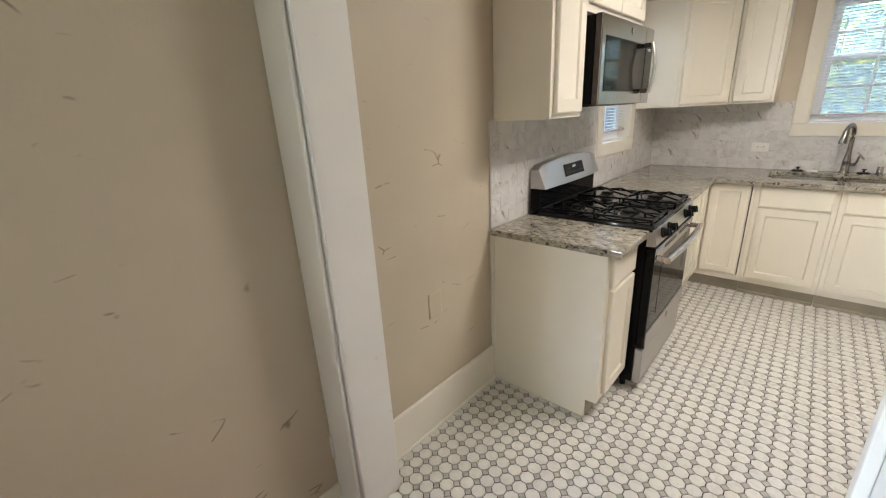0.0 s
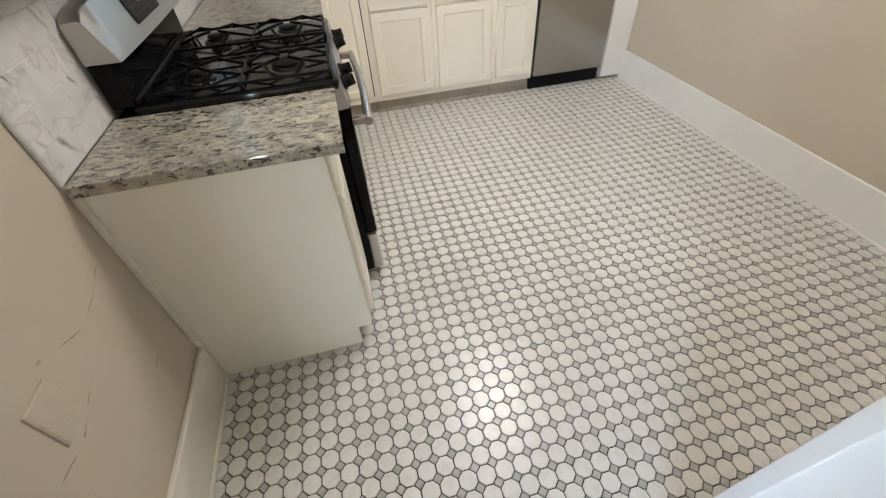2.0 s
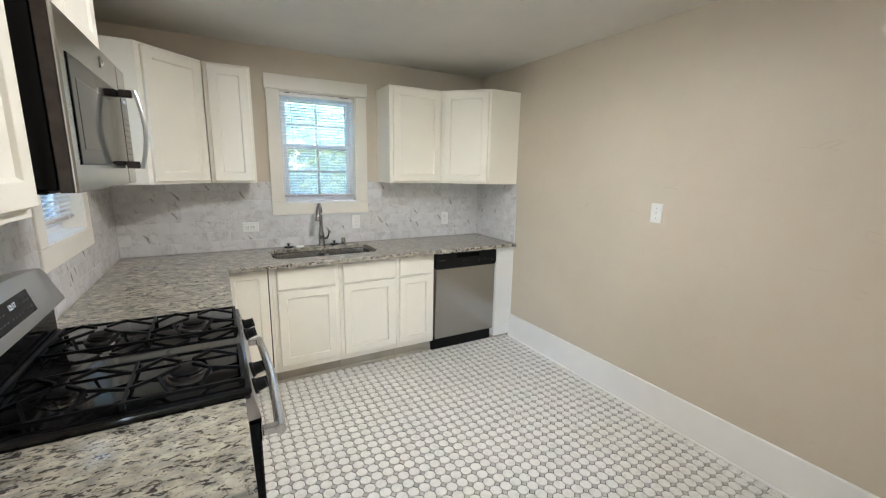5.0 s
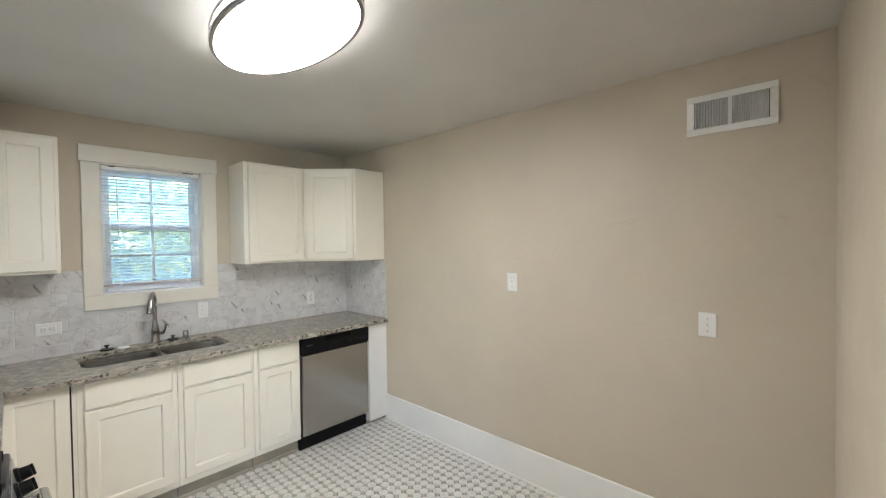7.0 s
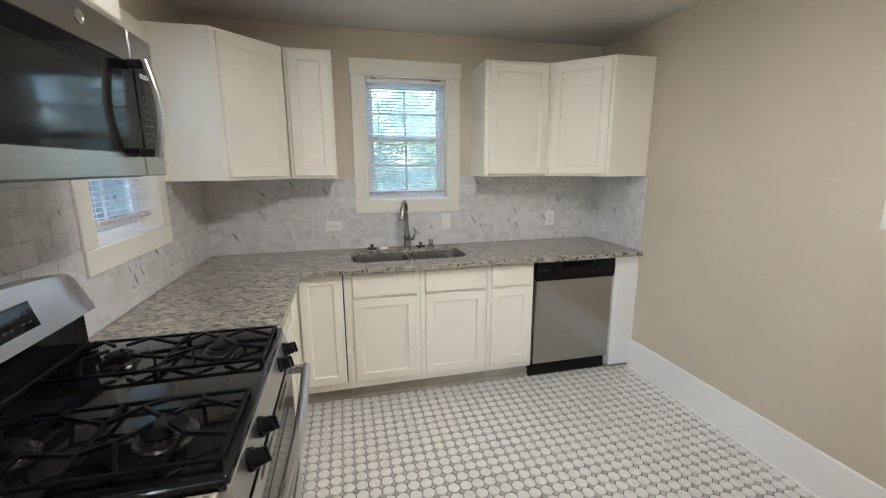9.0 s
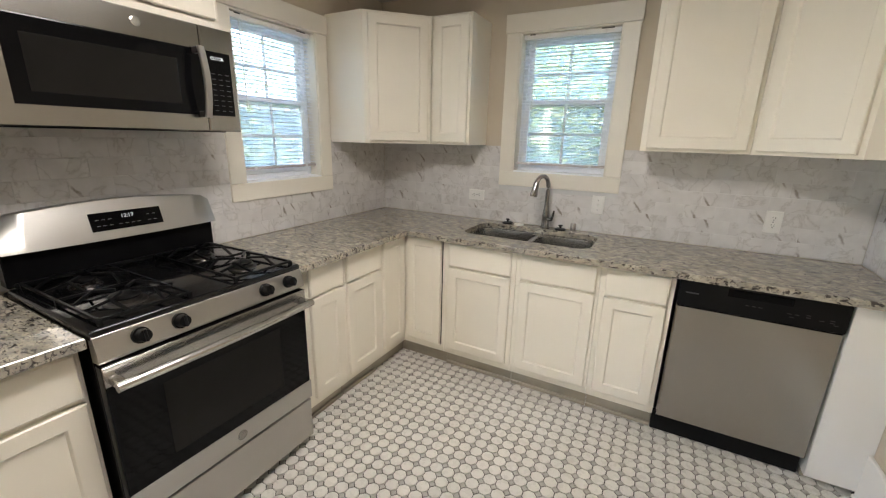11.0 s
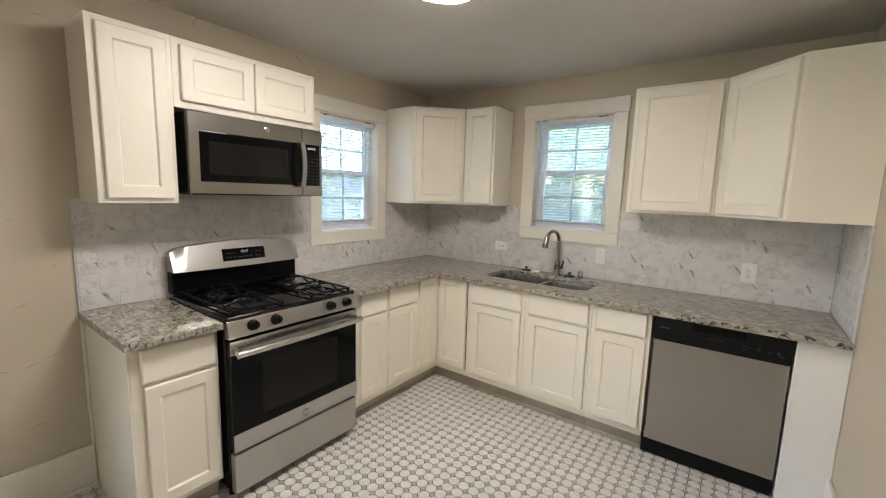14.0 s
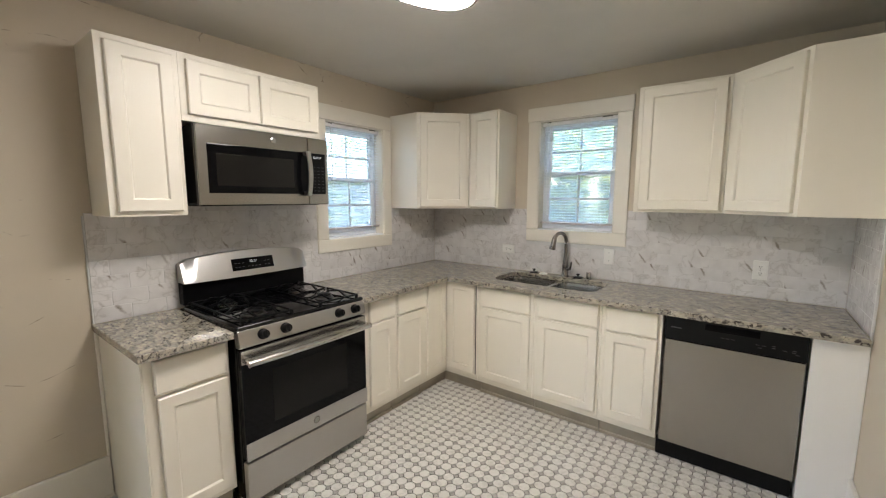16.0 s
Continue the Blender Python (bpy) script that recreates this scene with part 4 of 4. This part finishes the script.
for z in (0.052, MH - 0.108):
    part("handle_post", boxm((DX - 0.039, -0.4345, z), (DX - 0.017, -0.3972, z + 0.024), 0.003), M_EDGE, grip, "dark brown handle post")
ctrl = part("control_panel", rings_panel(DX + 0.002, MW, 0.0, MH, [(0, -0.3875), (0, -0.390), (0.004, -0.394), (0.012, -0.394)]), M_STEEL_D, micro, "stainless control column")
part("panel_edge", boxm((DX + 0.0025, -0.387, 0.0005), (MW - 0.0005, -0.3605, MH - 0.0005), 0.002), M_EDGE, ctrl, "dark brown panel edge")
part("glass", rings_panel(DX + 0.004, MW - 0.022, 0.062, MH - 0.088, [(0, -0.3942), (0, -0.3962), (0.003, -0.3970)]), M_GLASSBLACK, ctrl, "black glass key panel")
words("CLOCK", 0.0165, pose(DX + 0.062, -0.3974, MH - 0.113, 90, 0, 0), M_DISPLAY, ctrl, "display_letters")
bm = bmesh.new()
for i in range(3):
    for j in range(8):
        box(bm, (DX + 0.030 + 0.030 * i, -0.3976, 0.080 + 0.020 * j), (DX + 0.046 + 0.030 * i, -0.3972, 0.0825 + 0.020 * j))
part("key_marks", bm, M_PRINT, ctrl)["kind"] = "stuff"
part("badge", lathe([(0.016, 0), (0.016, 0.002), (0.012, 0.003), (0.011, 0.002)], 28), M_CHROME, mdoor, "round plain badge", 40).matrix_local = pose(0.395, -0.3945, MH - 0.040, 90, 0, 0)


# ---- dishwasher ----
dish = thing("dishwasher", pose(2.152, 0, 0), "stainless dishwasher with black control strip and kick plate", "dishwasher")
DW = 0.604
part("tub", boxm((0.004, -0.56, 0.03), (DW - 0.004, -0.02, CT - 0.040), 0.002), M_PLASTIC, dish)
part("door_panel", rings_panel(0.004, DW - 0.002, 0.112, 0.728, [(0, -0.5605), (0, -0.606), (0.006, -0.612), (0.02, -0.612)]), M_STEEL_V, dish, "brushed stainless door")
cs = part("control_strip", boxm((0.002, -0.622, 0.7295), (DW - 0.0, -0.5605, CT - 0.036), 0.006, 2), M_PLASTIC, dish, "black plastic control strip")
part("pocket_handle", rings_panel(0.19, 0.42, 0.812, 0.846, [(0, -0.6222), (0.004, -0.624), (0.010, -0.6215)]), M_BLACK, cs)
bm = bmesh.new()
box(bm, (0.030, -0.6232, 0.796), (0.082, -0.6224, 0.802))
for x in (0.26, 0.283, 0.306):
    box(bm, (x, -0.6232, 0.782), (x + 0.014, -0.6224, 0.785))
for x, z in ((0.405, 0.778), (0.43, 0.778), (0.415, 0.764), (0.468, 0.784), (0.468, 0.774), (0.512, 0.770), (0.545, 0.778), (0.545, 0.768), (0.558, 0.760)):
    box(bm, (x, -0.6232, z), (x + 0.015, -0.6224, z + 0.003))
part("key_marks", bm, M_PRINT, cs)["kind"] = "stuff"
part("kick_plate", boxm((-0.012, -0.572, 0.004), (DW - 0.004, -0.545, 0.109), 0.003), M_PLASTIC, dish, "black kick plate")
for x in (0.05, DW - 0.05):
    bm = bmesh.new()
    cyl(bm, (x, -0.4, 0.0), (x, -0.4, 0.031), 0.014, seg=12)
    part("foot", bm, M_PLASTIC, dish)


# ---- ceiling lamp ----
def oval(profile, ax=0.208, ay=0.42, seg=96):
    """A turned oval: profile is (outset from the oval, height) from one end to the other; capped unless the ends meet."""
    bm = bmesh.new()
    rings = [[bm.verts.new(((ax + o) * math.cos(2 * math.pi * k / seg), (ay + o) * math.sin(2 * math.pi * k / seg), z)) for k in range(seg)] for o, z in profile]
    for a, b in zip(rings, rings[1:]):
        for k in range(seg):
            bm.faces.new((a[k], a[(k + 1) % seg], b[(k + 1) % seg], b[k]))
    bm.faces.new(list(reversed(rings[0])))
    bm.faces.new(rings[-1])
    return bm


def hoop(z):
    """A flat nickel band round the oval."""
    bm = oval([(-0.010, z), (0.003, z), (0.006, z + 0.004), (0.006, z + 0.013), (0.003, z + 0.017), (-0.010, z + 0.017)])
    for f in [f for f in bm.faces if len(f.verts) > 4]:
        bm.faces.remove(f)
    ends = [[v for v in bm.verts if abs(v.co.z - h) < 1e-6 and (v.co.x / 0.198) ** 2 + (v.co.y / 0.41) ** 2 < 1.01] for h in (z, z + 0.017)]
    lo, hi = [sorted(e, key=lambda v: math.atan2(v.co.y / 0.41, v.co.x / 0.198)) for e in ends]
    for k in range(len(lo)):
        j = (k + 1) % len(lo)
        bm.faces.new((lo[k], lo[j], hi[j], hi[k]))
    return bm


lamp = thing("ceiling_lamp", pose(1.404, -1.951, H), "oval flush ceiling lamp with brushed nickel double ring, lit", "ceiling lamp")
part("pan", oval([(-0.011, -0.061), (-0.011, -0.0005)]), M_LAMP_SIDE, lamp, "white glowing side band", 40)
for z in (-0.026, -0.066):
    part("ring", hoop(z), M_NICKEL, lamp, "brushed nickel ring", 40)
part("diffuser", oval([(-0.20, -0.080), (-0.13, -0.079), (-0.06, -0.075), (-0.0115, -0.066), (-0.0115, -0.0615)]), M_LAMP, lamp, "white glowing diffuser", 60)
for k in range(6):
    a = math.radians(25 + 60 * k)
    part("clip", boxm((-0.004, -0.003, -0.052), (0.004, 0.003, -0.024), 0.001), M_NICKEL, lamp).matrix_local = pose(0.211 * math.cos(a), 0.423 * math.sin(a), 0, 0, 0, 25 + 60 * k)


# ---- plates and vent ----
def wall_plate(m, kind, label, w=0.074, h=0.118):
    t = thing("switch_plate" if kind == "switch" else "outlet_plate", m, label, "switch" if kind == "switch" else "outlet")
    part("plate", rings_panel(-w / 2, w / 2, -h / 2, h / 2, [(0, 0), (0, -0.004), (0.004, -0.0065)]), M_PLATE, t)
    if kind == "switch":
        part("toggle_frame", rings_panel(-0.006, 0.006, -0.013, 0.013, [(0, -0.0066), (0.001, -0.0075)]), M_PLATE, t)
        part("toggle", turned(boxm((-0.004, -0.014, -0.004), (0.004, -0.0, 0.004), 0.001), pose(0, -0.006, 0, -28, 0, 0)), M_PLATE, t)
        screws = (0.030, -0.030)
    elif kind == "outlet":
        for z in (0.020, -0.020):
            face = part("socket", rings_panel(-0.017, 0.017, z - 0.014, z + 0.014, [(0, -0.0066), (0.003, -0.0085)]), M_PLATE, t)
            for x in (-0.006, 0.006):
                part("slot", boxm((x - 0.0012, -0.0091, z - 0.001), (x + 0.0012, -0.0087, z + 0.008)), M_HOLE, face)
            part("slot", boxm((-0.002, -0.0091, z - 0.010), (0.002, -0.0087, z - 0.006)), M_HOLE, face)
        screws = (0.0,)
    else:
        screws = (0.030, -0.030)
    for z in screws:
        part("screw", lathe([(0.0032, 0), (0.003, 0.001)], 10), M_GREYTXT, t).matrix_local = pose(0, -0.0066, z, 90, 0, 0)
    return t


wall_plate(pose(0.836, -0.0115, 1.071) @ pose(0, 0, 0, 0, 90, 0), "outlet", "white outlet plate set sideways in marble tile")
wall_plate(pose(1.672, -0.0115, 1.075), "switch", "white toggle switch plate in marble tile")
wall_plate(pose(2.559, -0.0115, 1.071), "outlet", "white double outlet plate in marble tile")
wall_plate(pose(W, -1.941, 1.297, 0, 0, -90), "switch", "white toggle switch plate on tan wall")
wall_plate(pose(W, -3.04, 1.158, 0, 0, -90), "switch", "white toggle switch plate near the doorway")
blank = wall_plate(pose(0, -3.083, 0.648, 0, 0, 90), "blank", "blank cover plate painted over in wall tan", 0.082, 0.125)
for o in blank.children:
    o.data.materials.clear()
    o.data.materials.append(M_WALL)

vent = thing("air_vent", pose(W, -3.128, 2.158, 0, 0, -90), "white metal two-section air vent high on the wall", "vent")
vw, vh = 0.345, 0.185
bm = bmesh.new()
for lo, hi in (((-vw / 2, -0.012, -vh / 2), (vw / 2, 0, -vh / 2 + 0.03)), ((-vw / 2, -0.012, vh / 2 - 0.03), (vw / 2, 0, vh / 2)),
               ((-vw / 2, -0.012, -vh / 2 + 0.03), (-vw / 2 + 0.03, 0, vh / 2 - 0.03)), ((vw / 2 - 0.03, -0.012, -vh / 2 + 0.03), (vw / 2, 0, vh / 2 - 0.03)),
               ((-0.008, -0.012, -vh / 2 + 0.03), (0.008, 0, vh / 2 - 0.03))):
    box(bm, lo, hi, 0.002)
part("frame", bm, M_PLATE, vent)
part("backing", boxm((-vw / 2 + 0.02, -0.002, -vh / 2 + 0.02), (vw / 2 - 0.02, -0.0005, vh / 2 - 0.02)), M_HOLE, vent, "dark duct")
bm = boxm((-0.0005, -0.005, -vh / 2 + 0.031), (0.0005, 0.005, vh / 2 - 0.031))
louvre = part("louvre", bm, M_PLATE, vent)
louvre.matrix_local = pose(-vw / 2 + 0.035, -0.007, 0, 0, 0, 35)
for side in (-1, 1):
    for k in range(21):
        x = side * (0.0125 + k * 0.0062)
        o = louvre.copy()
        scene.collection.objects.link(o)
        o.matrix_local = pose(x, -0.007, 0, 0, 0, 35)
part("lever", boxm((vw / 2 - 0.016, -0.024, -0.02), (vw / 2 - 0.012, -0.0125, 0.004), 0.001), M_PLATE, vent)


# ---- outdoors ----
structure("ground", boxm((-300, -300, -1.2), (300, 300, -1.0)), M_GRASS, "green lawn reaching the distance")


def tree(x, y, h, r, seed, count):
    rnd = random.Random(seed)
    t = thing("tree", pose(x, y, -1.0), "broad leafy green tree in the yard", "tree", "yard trees")
    bm = bmesh.new()
    tube(bm, [(0, 0, 0), (0.05, 0.02, h * 0.2), (-0.05, 0.06, h * 0.45), (0.04, 0, h * 0.8)], [0.22, 0.17, 0.12, 0.04], 10)
    limbs = []
    for k in range(9):
        a, z = rnd.uniform(0, 6.28), h * rnd.uniform(0.3, 0.7)
        e = Vector((r * 0.75 * math.cos(a), r * 0.75 * math.sin(a), z + h * rnd.uniform(0.1, 0.3)))
        tube(bm, [(0, 0, z), e * 0.5 + Vector((0, 0, z * 0.5 + 0.1)), e], [0.08, 0.05, 0.02], 6)
        limbs.append(e)
    part("trunk", bm, M_BARK, t)
    verts, faces = [], []
    cl = [Vector((rnd.gauss(0, r * 0.45), rnd.gauss(0, r * 0.45), h * rnd.uniform(0.22, 1.0))) for _ in range(60)] + limbs
    for _ in range(count):
        c = rnd.choice(cl)
        p = c + Vector((rnd.gauss(0, 0.36), rnd.gauss(0, 0.36), rnd.gauss(0, 0.28)))
        q = Euler((rnd.uniform(-1, 1), rnd.uniform(-1, 1), rnd.uniform(0, 6.28))).to_matrix()
        s = rnd.uniform(0.07, 0.15)
        n0 = len(verts)
        verts += [p + q @ Vector(v) for v in ((-s, 0, 0), (0, -s * 0.5, 0.02), (s, 0, 0), (0, s * 0.5, 0.02))]
        faces.append((n0, n0 + 1, n0 + 2, n0 + 3))
    me = bpy.data.meshes.new("crown")
    me.from_pydata([tuple(v) for v in verts], [], faces)
    me.materials.append(M_LEAF)
    o = new("crown", me)
    o.parent = t
    return t


tree(1.0, 8.0, 4.6, 2.0, 3, 11000)
tree(-2.2, 10.0, 5.4, 2.2, 5, 11000)
tree(4.6, 10.5, 4.6, 2.4, 8, 11000)
tree(-4.3, 1.4, 2.7, 0.6, 11, 1300)
tree(-8.5, 7.6, 5.0, 2.0, 12, 5000)

house = thing("neighbour_house", pose(-6.2, 6.0, -1.0), "neighbouring house with blue-grey lap siding", "house")
part("wall", boxm((-5.0, -7.0, 0.0), (0.0, 3.2, 3.0)), M_SIDING, house)
bd = None
for k in range(19):
    z = 0.08 + k * 0.153
    if bd is None:
        bm = bmesh.new()
        vs = [bm.verts.new(p) for p in ((0.001, -7.0, 0), (0.028, -7.0, 0), (0.006, -7.0, 0.15), (0.001, -7.0, 0.15))]
        vt = [bm.verts.new((v.co.x, 3.2, v.co.z)) for v in vs]
        for i in range(4):
            bm.faces.new((vs[i], vs[(i + 1) % 4], vt[(i + 1) % 4], vt[i]))
        bm.faces.new(vs)
        bm.faces.new(list(reversed(vt)))
        bd = part("siding_board", bm, M_SIDING, house)
        o = bd
    else:
        o = bd.copy()
        scene.collection.objects.link(o)
    o.location = (0, 0, z)
for wy in (-4.6, -1.9):
    fr = bmesh.new()
    for lo, hi in (((0.03, 0.0, 1.1), (0.07, 0.1, 2.4)), ((0.03, 0.9, 1.1), (0.07, 1.0, 2.4)), ((0.03, 0.1, 1.1), (0.07, 0.9, 1.2)), ((0.03, 0.1, 2.3), (0.07, 0.9, 2.4)), ((0.03, 0.1, 1.72), (0.06, 0.9, 1.78))):
        box(fr, (lo[0], lo[1] + wy, lo[2]), (hi[0], hi[1] + wy, hi[2]))
    part("window_frame", fr, M_VINYL, house)
    part("window_pane", boxm((0.029, 0.1 + wy, 1.2), (0.035, 0.9 + wy, 2.3)), M_GLASSBLACK, house)
bm = bmesh.new()
vs = [bm.verts.new(p) for p in ((0.4, -7.3, 2.95), (-2.5, -7.3, 3.6), (-5.4, -7.3, 2.95), (0.4, 3.5, 2.95), (-2.5, 3.5, 3.6), (-5.4, 3.5, 2.95))]
for f in ((0, 1, 4, 3), (1, 2, 5, 4), (0, 3, 5, 2), (0, 2, 1), (3, 4, 5)):
    bm.faces.new([vs[i] for i in f])
part("roof", bm, M_ROOF, house)


# ---- wall tiles ----
TW, TH, G = 0.1524, 0.0762, 0.0015


def tile_mesh(w, h):
    bm = rings_panel(0, w, 0, h, [(0, 0), (0, -0.0063), (0.0012, -0.0075)])
    bmesh.ops.recalc_face_normals(bm, faces=bm.faces)
    me = bpy.data.meshes.new("tile")
    bm.to_mesh(me)
    bm.free()
    me.materials.append(M_MARBLE)
    return me


def backsplash(name, m, length, holes, label, z1=UB - 0.002):
    """Running-bond tiles from the worktop to the wall cabinets; local x right, front to -y."""
    base = thing(name, m, label, "backsplash", "", "structure")
    z0 = CT + 0.001
    cuts_x = sorted({0.0, length, *[v for h in holes for v in h[:2]]})
    cuts_z = sorted({z0, z1, *[v for h in holes for v in h[2:] if z0 < v < z1]})
    part("grout", wall_with_holes(cuts_x, cuts_z, holes, -0.0005, -0.0092), M_GROUT_W, base)
    cache = {}
    row, z = 0, z0
    while z < z1 - 0.006:
        h = min(TH - G, z1 - z)
        x = -TW / 2 * (row % 2)
        while x < length:
            spans = [(max(x, 0.0) + 0.0004, min(x + TW - G, length))]
            for hx0, hx1, hz0, hz1 in holes:
                if hz0 < z + h * 0.5 < hz1:
                    nxt = []
                    for a, b in spans:
                        if a < hx0:
                            nxt.append((a, min(b, hx0)))
                        if b > hx1:
                            nxt.append((max(a, hx1), b))
                    spans = nxt
            for a, b in spans:
                if b - a > 0.012:
                    key = (round(b - a, 3), round(h, 3))
                    if key not in cache:
                        cache[key] = tile_mesh(*key)
                    o = new("tile", cache[key])
                    o.parent = base
                    o.matrix_local = pose(a, -0.0028, z, random.uniform(-0.12, 0.12), 0, random.uniform(-0.1, 0.1))
            x += TW
        z += TH
        row += 1
    return base


c = 0.092
backsplash("backsplash_north", pose(0.0105, 0, 0), W - 0.021, [(W2[0] - c - 0.0105, W2[1] + c - 0.0105, W2[2] - 0.098, 3)], "white marble-look subway tiles with grey veins behind the sink")
backsplash("backsplash_west", pose(0, -2.640, 0, 0, 0, 90), 2.629, [(W1[0] - c + 2.640, W1[1] + c + 2.640, W1[2] - 0.098, 3), (0.0, 0.345, 1.4315, 3), (W1[1] + c + 2.640, 2.629, 1.4315, 3)],
           "white marble-look subway tiles with grey veins behind the stove", 1.5065)
backsplash("backsplash_east", pose(W, -0.0105, 0, 0, 0, -90), 0.60, [], "white marble-look subway tiles with grey veins beside the worktop")
part("edge_trim", boxm((0.0005, -2.648, CT), (0.011, -2.641, UB), 0.002), M_GROUT_W, None)
tagged(bpy.data.objects["edge_trim"], "white tile edge strip", "trim", "", "structure")
o = part("trim_east", boxm((W - 0.011, -0.620, CT - 0.03), (W - 0.0005, -0.6115, UB), 0.002), M_GROUT_W, None)
tagged(o, "white tile edge strip", "trim", "", "structure")

# ---- floor tiles ----
P = 0.0601
CUT = 0.0165


def prism(pts, top, bevel):
    """Vertices and faces of a low tile with an eased rim."""
    n = len(pts)
    cx, cy = sum(p[0] for p in pts) / n, sum(p[1] for p in pts) / n
    vs, fs = [], []
    for s, z in ((1.0, -0.006), (1.0, top - bevel), (1.0 - bevel / 0.029, top)):
        vs += [(cx + (x - cx) * s, cy + (y - cy) * s, z) for x, y in pts]
    for lev in (0, n):
        for k in range(n):
            j = (k + 1) % n
            fs.append((lev + k, lev + j, lev + n + j, lev + n + k))
    fs.append(tuple(range(2 * n, 3 * n)))
    return vs, fs


g = 0.0041
hp = P / 2 - g / 2
q = CUT
OCT = [(hp, -hp + q), (hp, hp - q), (hp - q, hp), (-hp + q, hp), (-hp, hp - q), (-hp, -hp + q), (-hp + q, -hp), (hp - q, -hp)]
d = q - 0.0014
DOT = [(d, 0), (0, d), (-d, 0), (0, -d)]
ov, of = prism(OCT, 0.0, 0.0012)
dv, df = prism(DOT, -0.0004, 0.0010)
one = bpy.data.meshes.new("octagon_tile")
one.from_pydata(ov, [], of)
one.materials.append(M_OCT)
X0, Y0 = 1.140 - 18.5 * P, -1.281 - 24.5 * P
near, rest_v, rest_f, dot_v, dot_f = 0, [], [], [], []
ix0, ix1 = int((0 - X0) / P) - 1, int((W - X0) / P) + 1
iy0, iy1 = int((-L - Y0) / P) - 3, int((0 - Y0) / P) + 1
clip = lambda v, lo, hi: min(max(v, lo), hi)
for i in range(ix0, ix1 + 1):
    for j in range(iy0, iy1 + 1):
        x, y = X0 + i * P, Y0 + j * P
        jig = random.uniform(-0.0003, 0.0003)
        lim = HALL_Y + 0.02 if OPEN_L < x < OPEN_R else -L if x < OPEN_L else -L - 0.020
        if lim < y < 0 and 0 < x < W:
            if near < 300 and 0.62 < x < 1.66 and -3.45 < y < -2.38:
                o = new("octagon_tile", one)
                o.parent = floor
                o.location = (x, y, jig)
                near += 1
            else:
                n0 = len(rest_v)
                rest_v += [(clip(x + a, 0, W), clip(y + b, lim, 0), z + jig) for a, b, z in ov]
                rest_f += [tuple(n0 + k for k in f) for f in of]
        x, y = x + P / 2, y + P / 2
        if lim < y < 0 and 0 < x < W:
            n0 = len(dot_v)
            dot_v += [(x + a, y + b, z) for a, b, z in dv]
            dot_f += [tuple(n0 + k for k in f) for f in df]
for name, v, f, mat in (("octagon_tiles", rest_v, rest_f, M_OCT), ("dot_tiles", dot_v, dot_f, M_DOT)):
    me = bpy.data.meshes.new(name)
    me.from_pydata(v, [], f)
    me.materials.append(mat)
    o = new(name, me)
    o.parent = floor
    o["kind"] = "stuff"
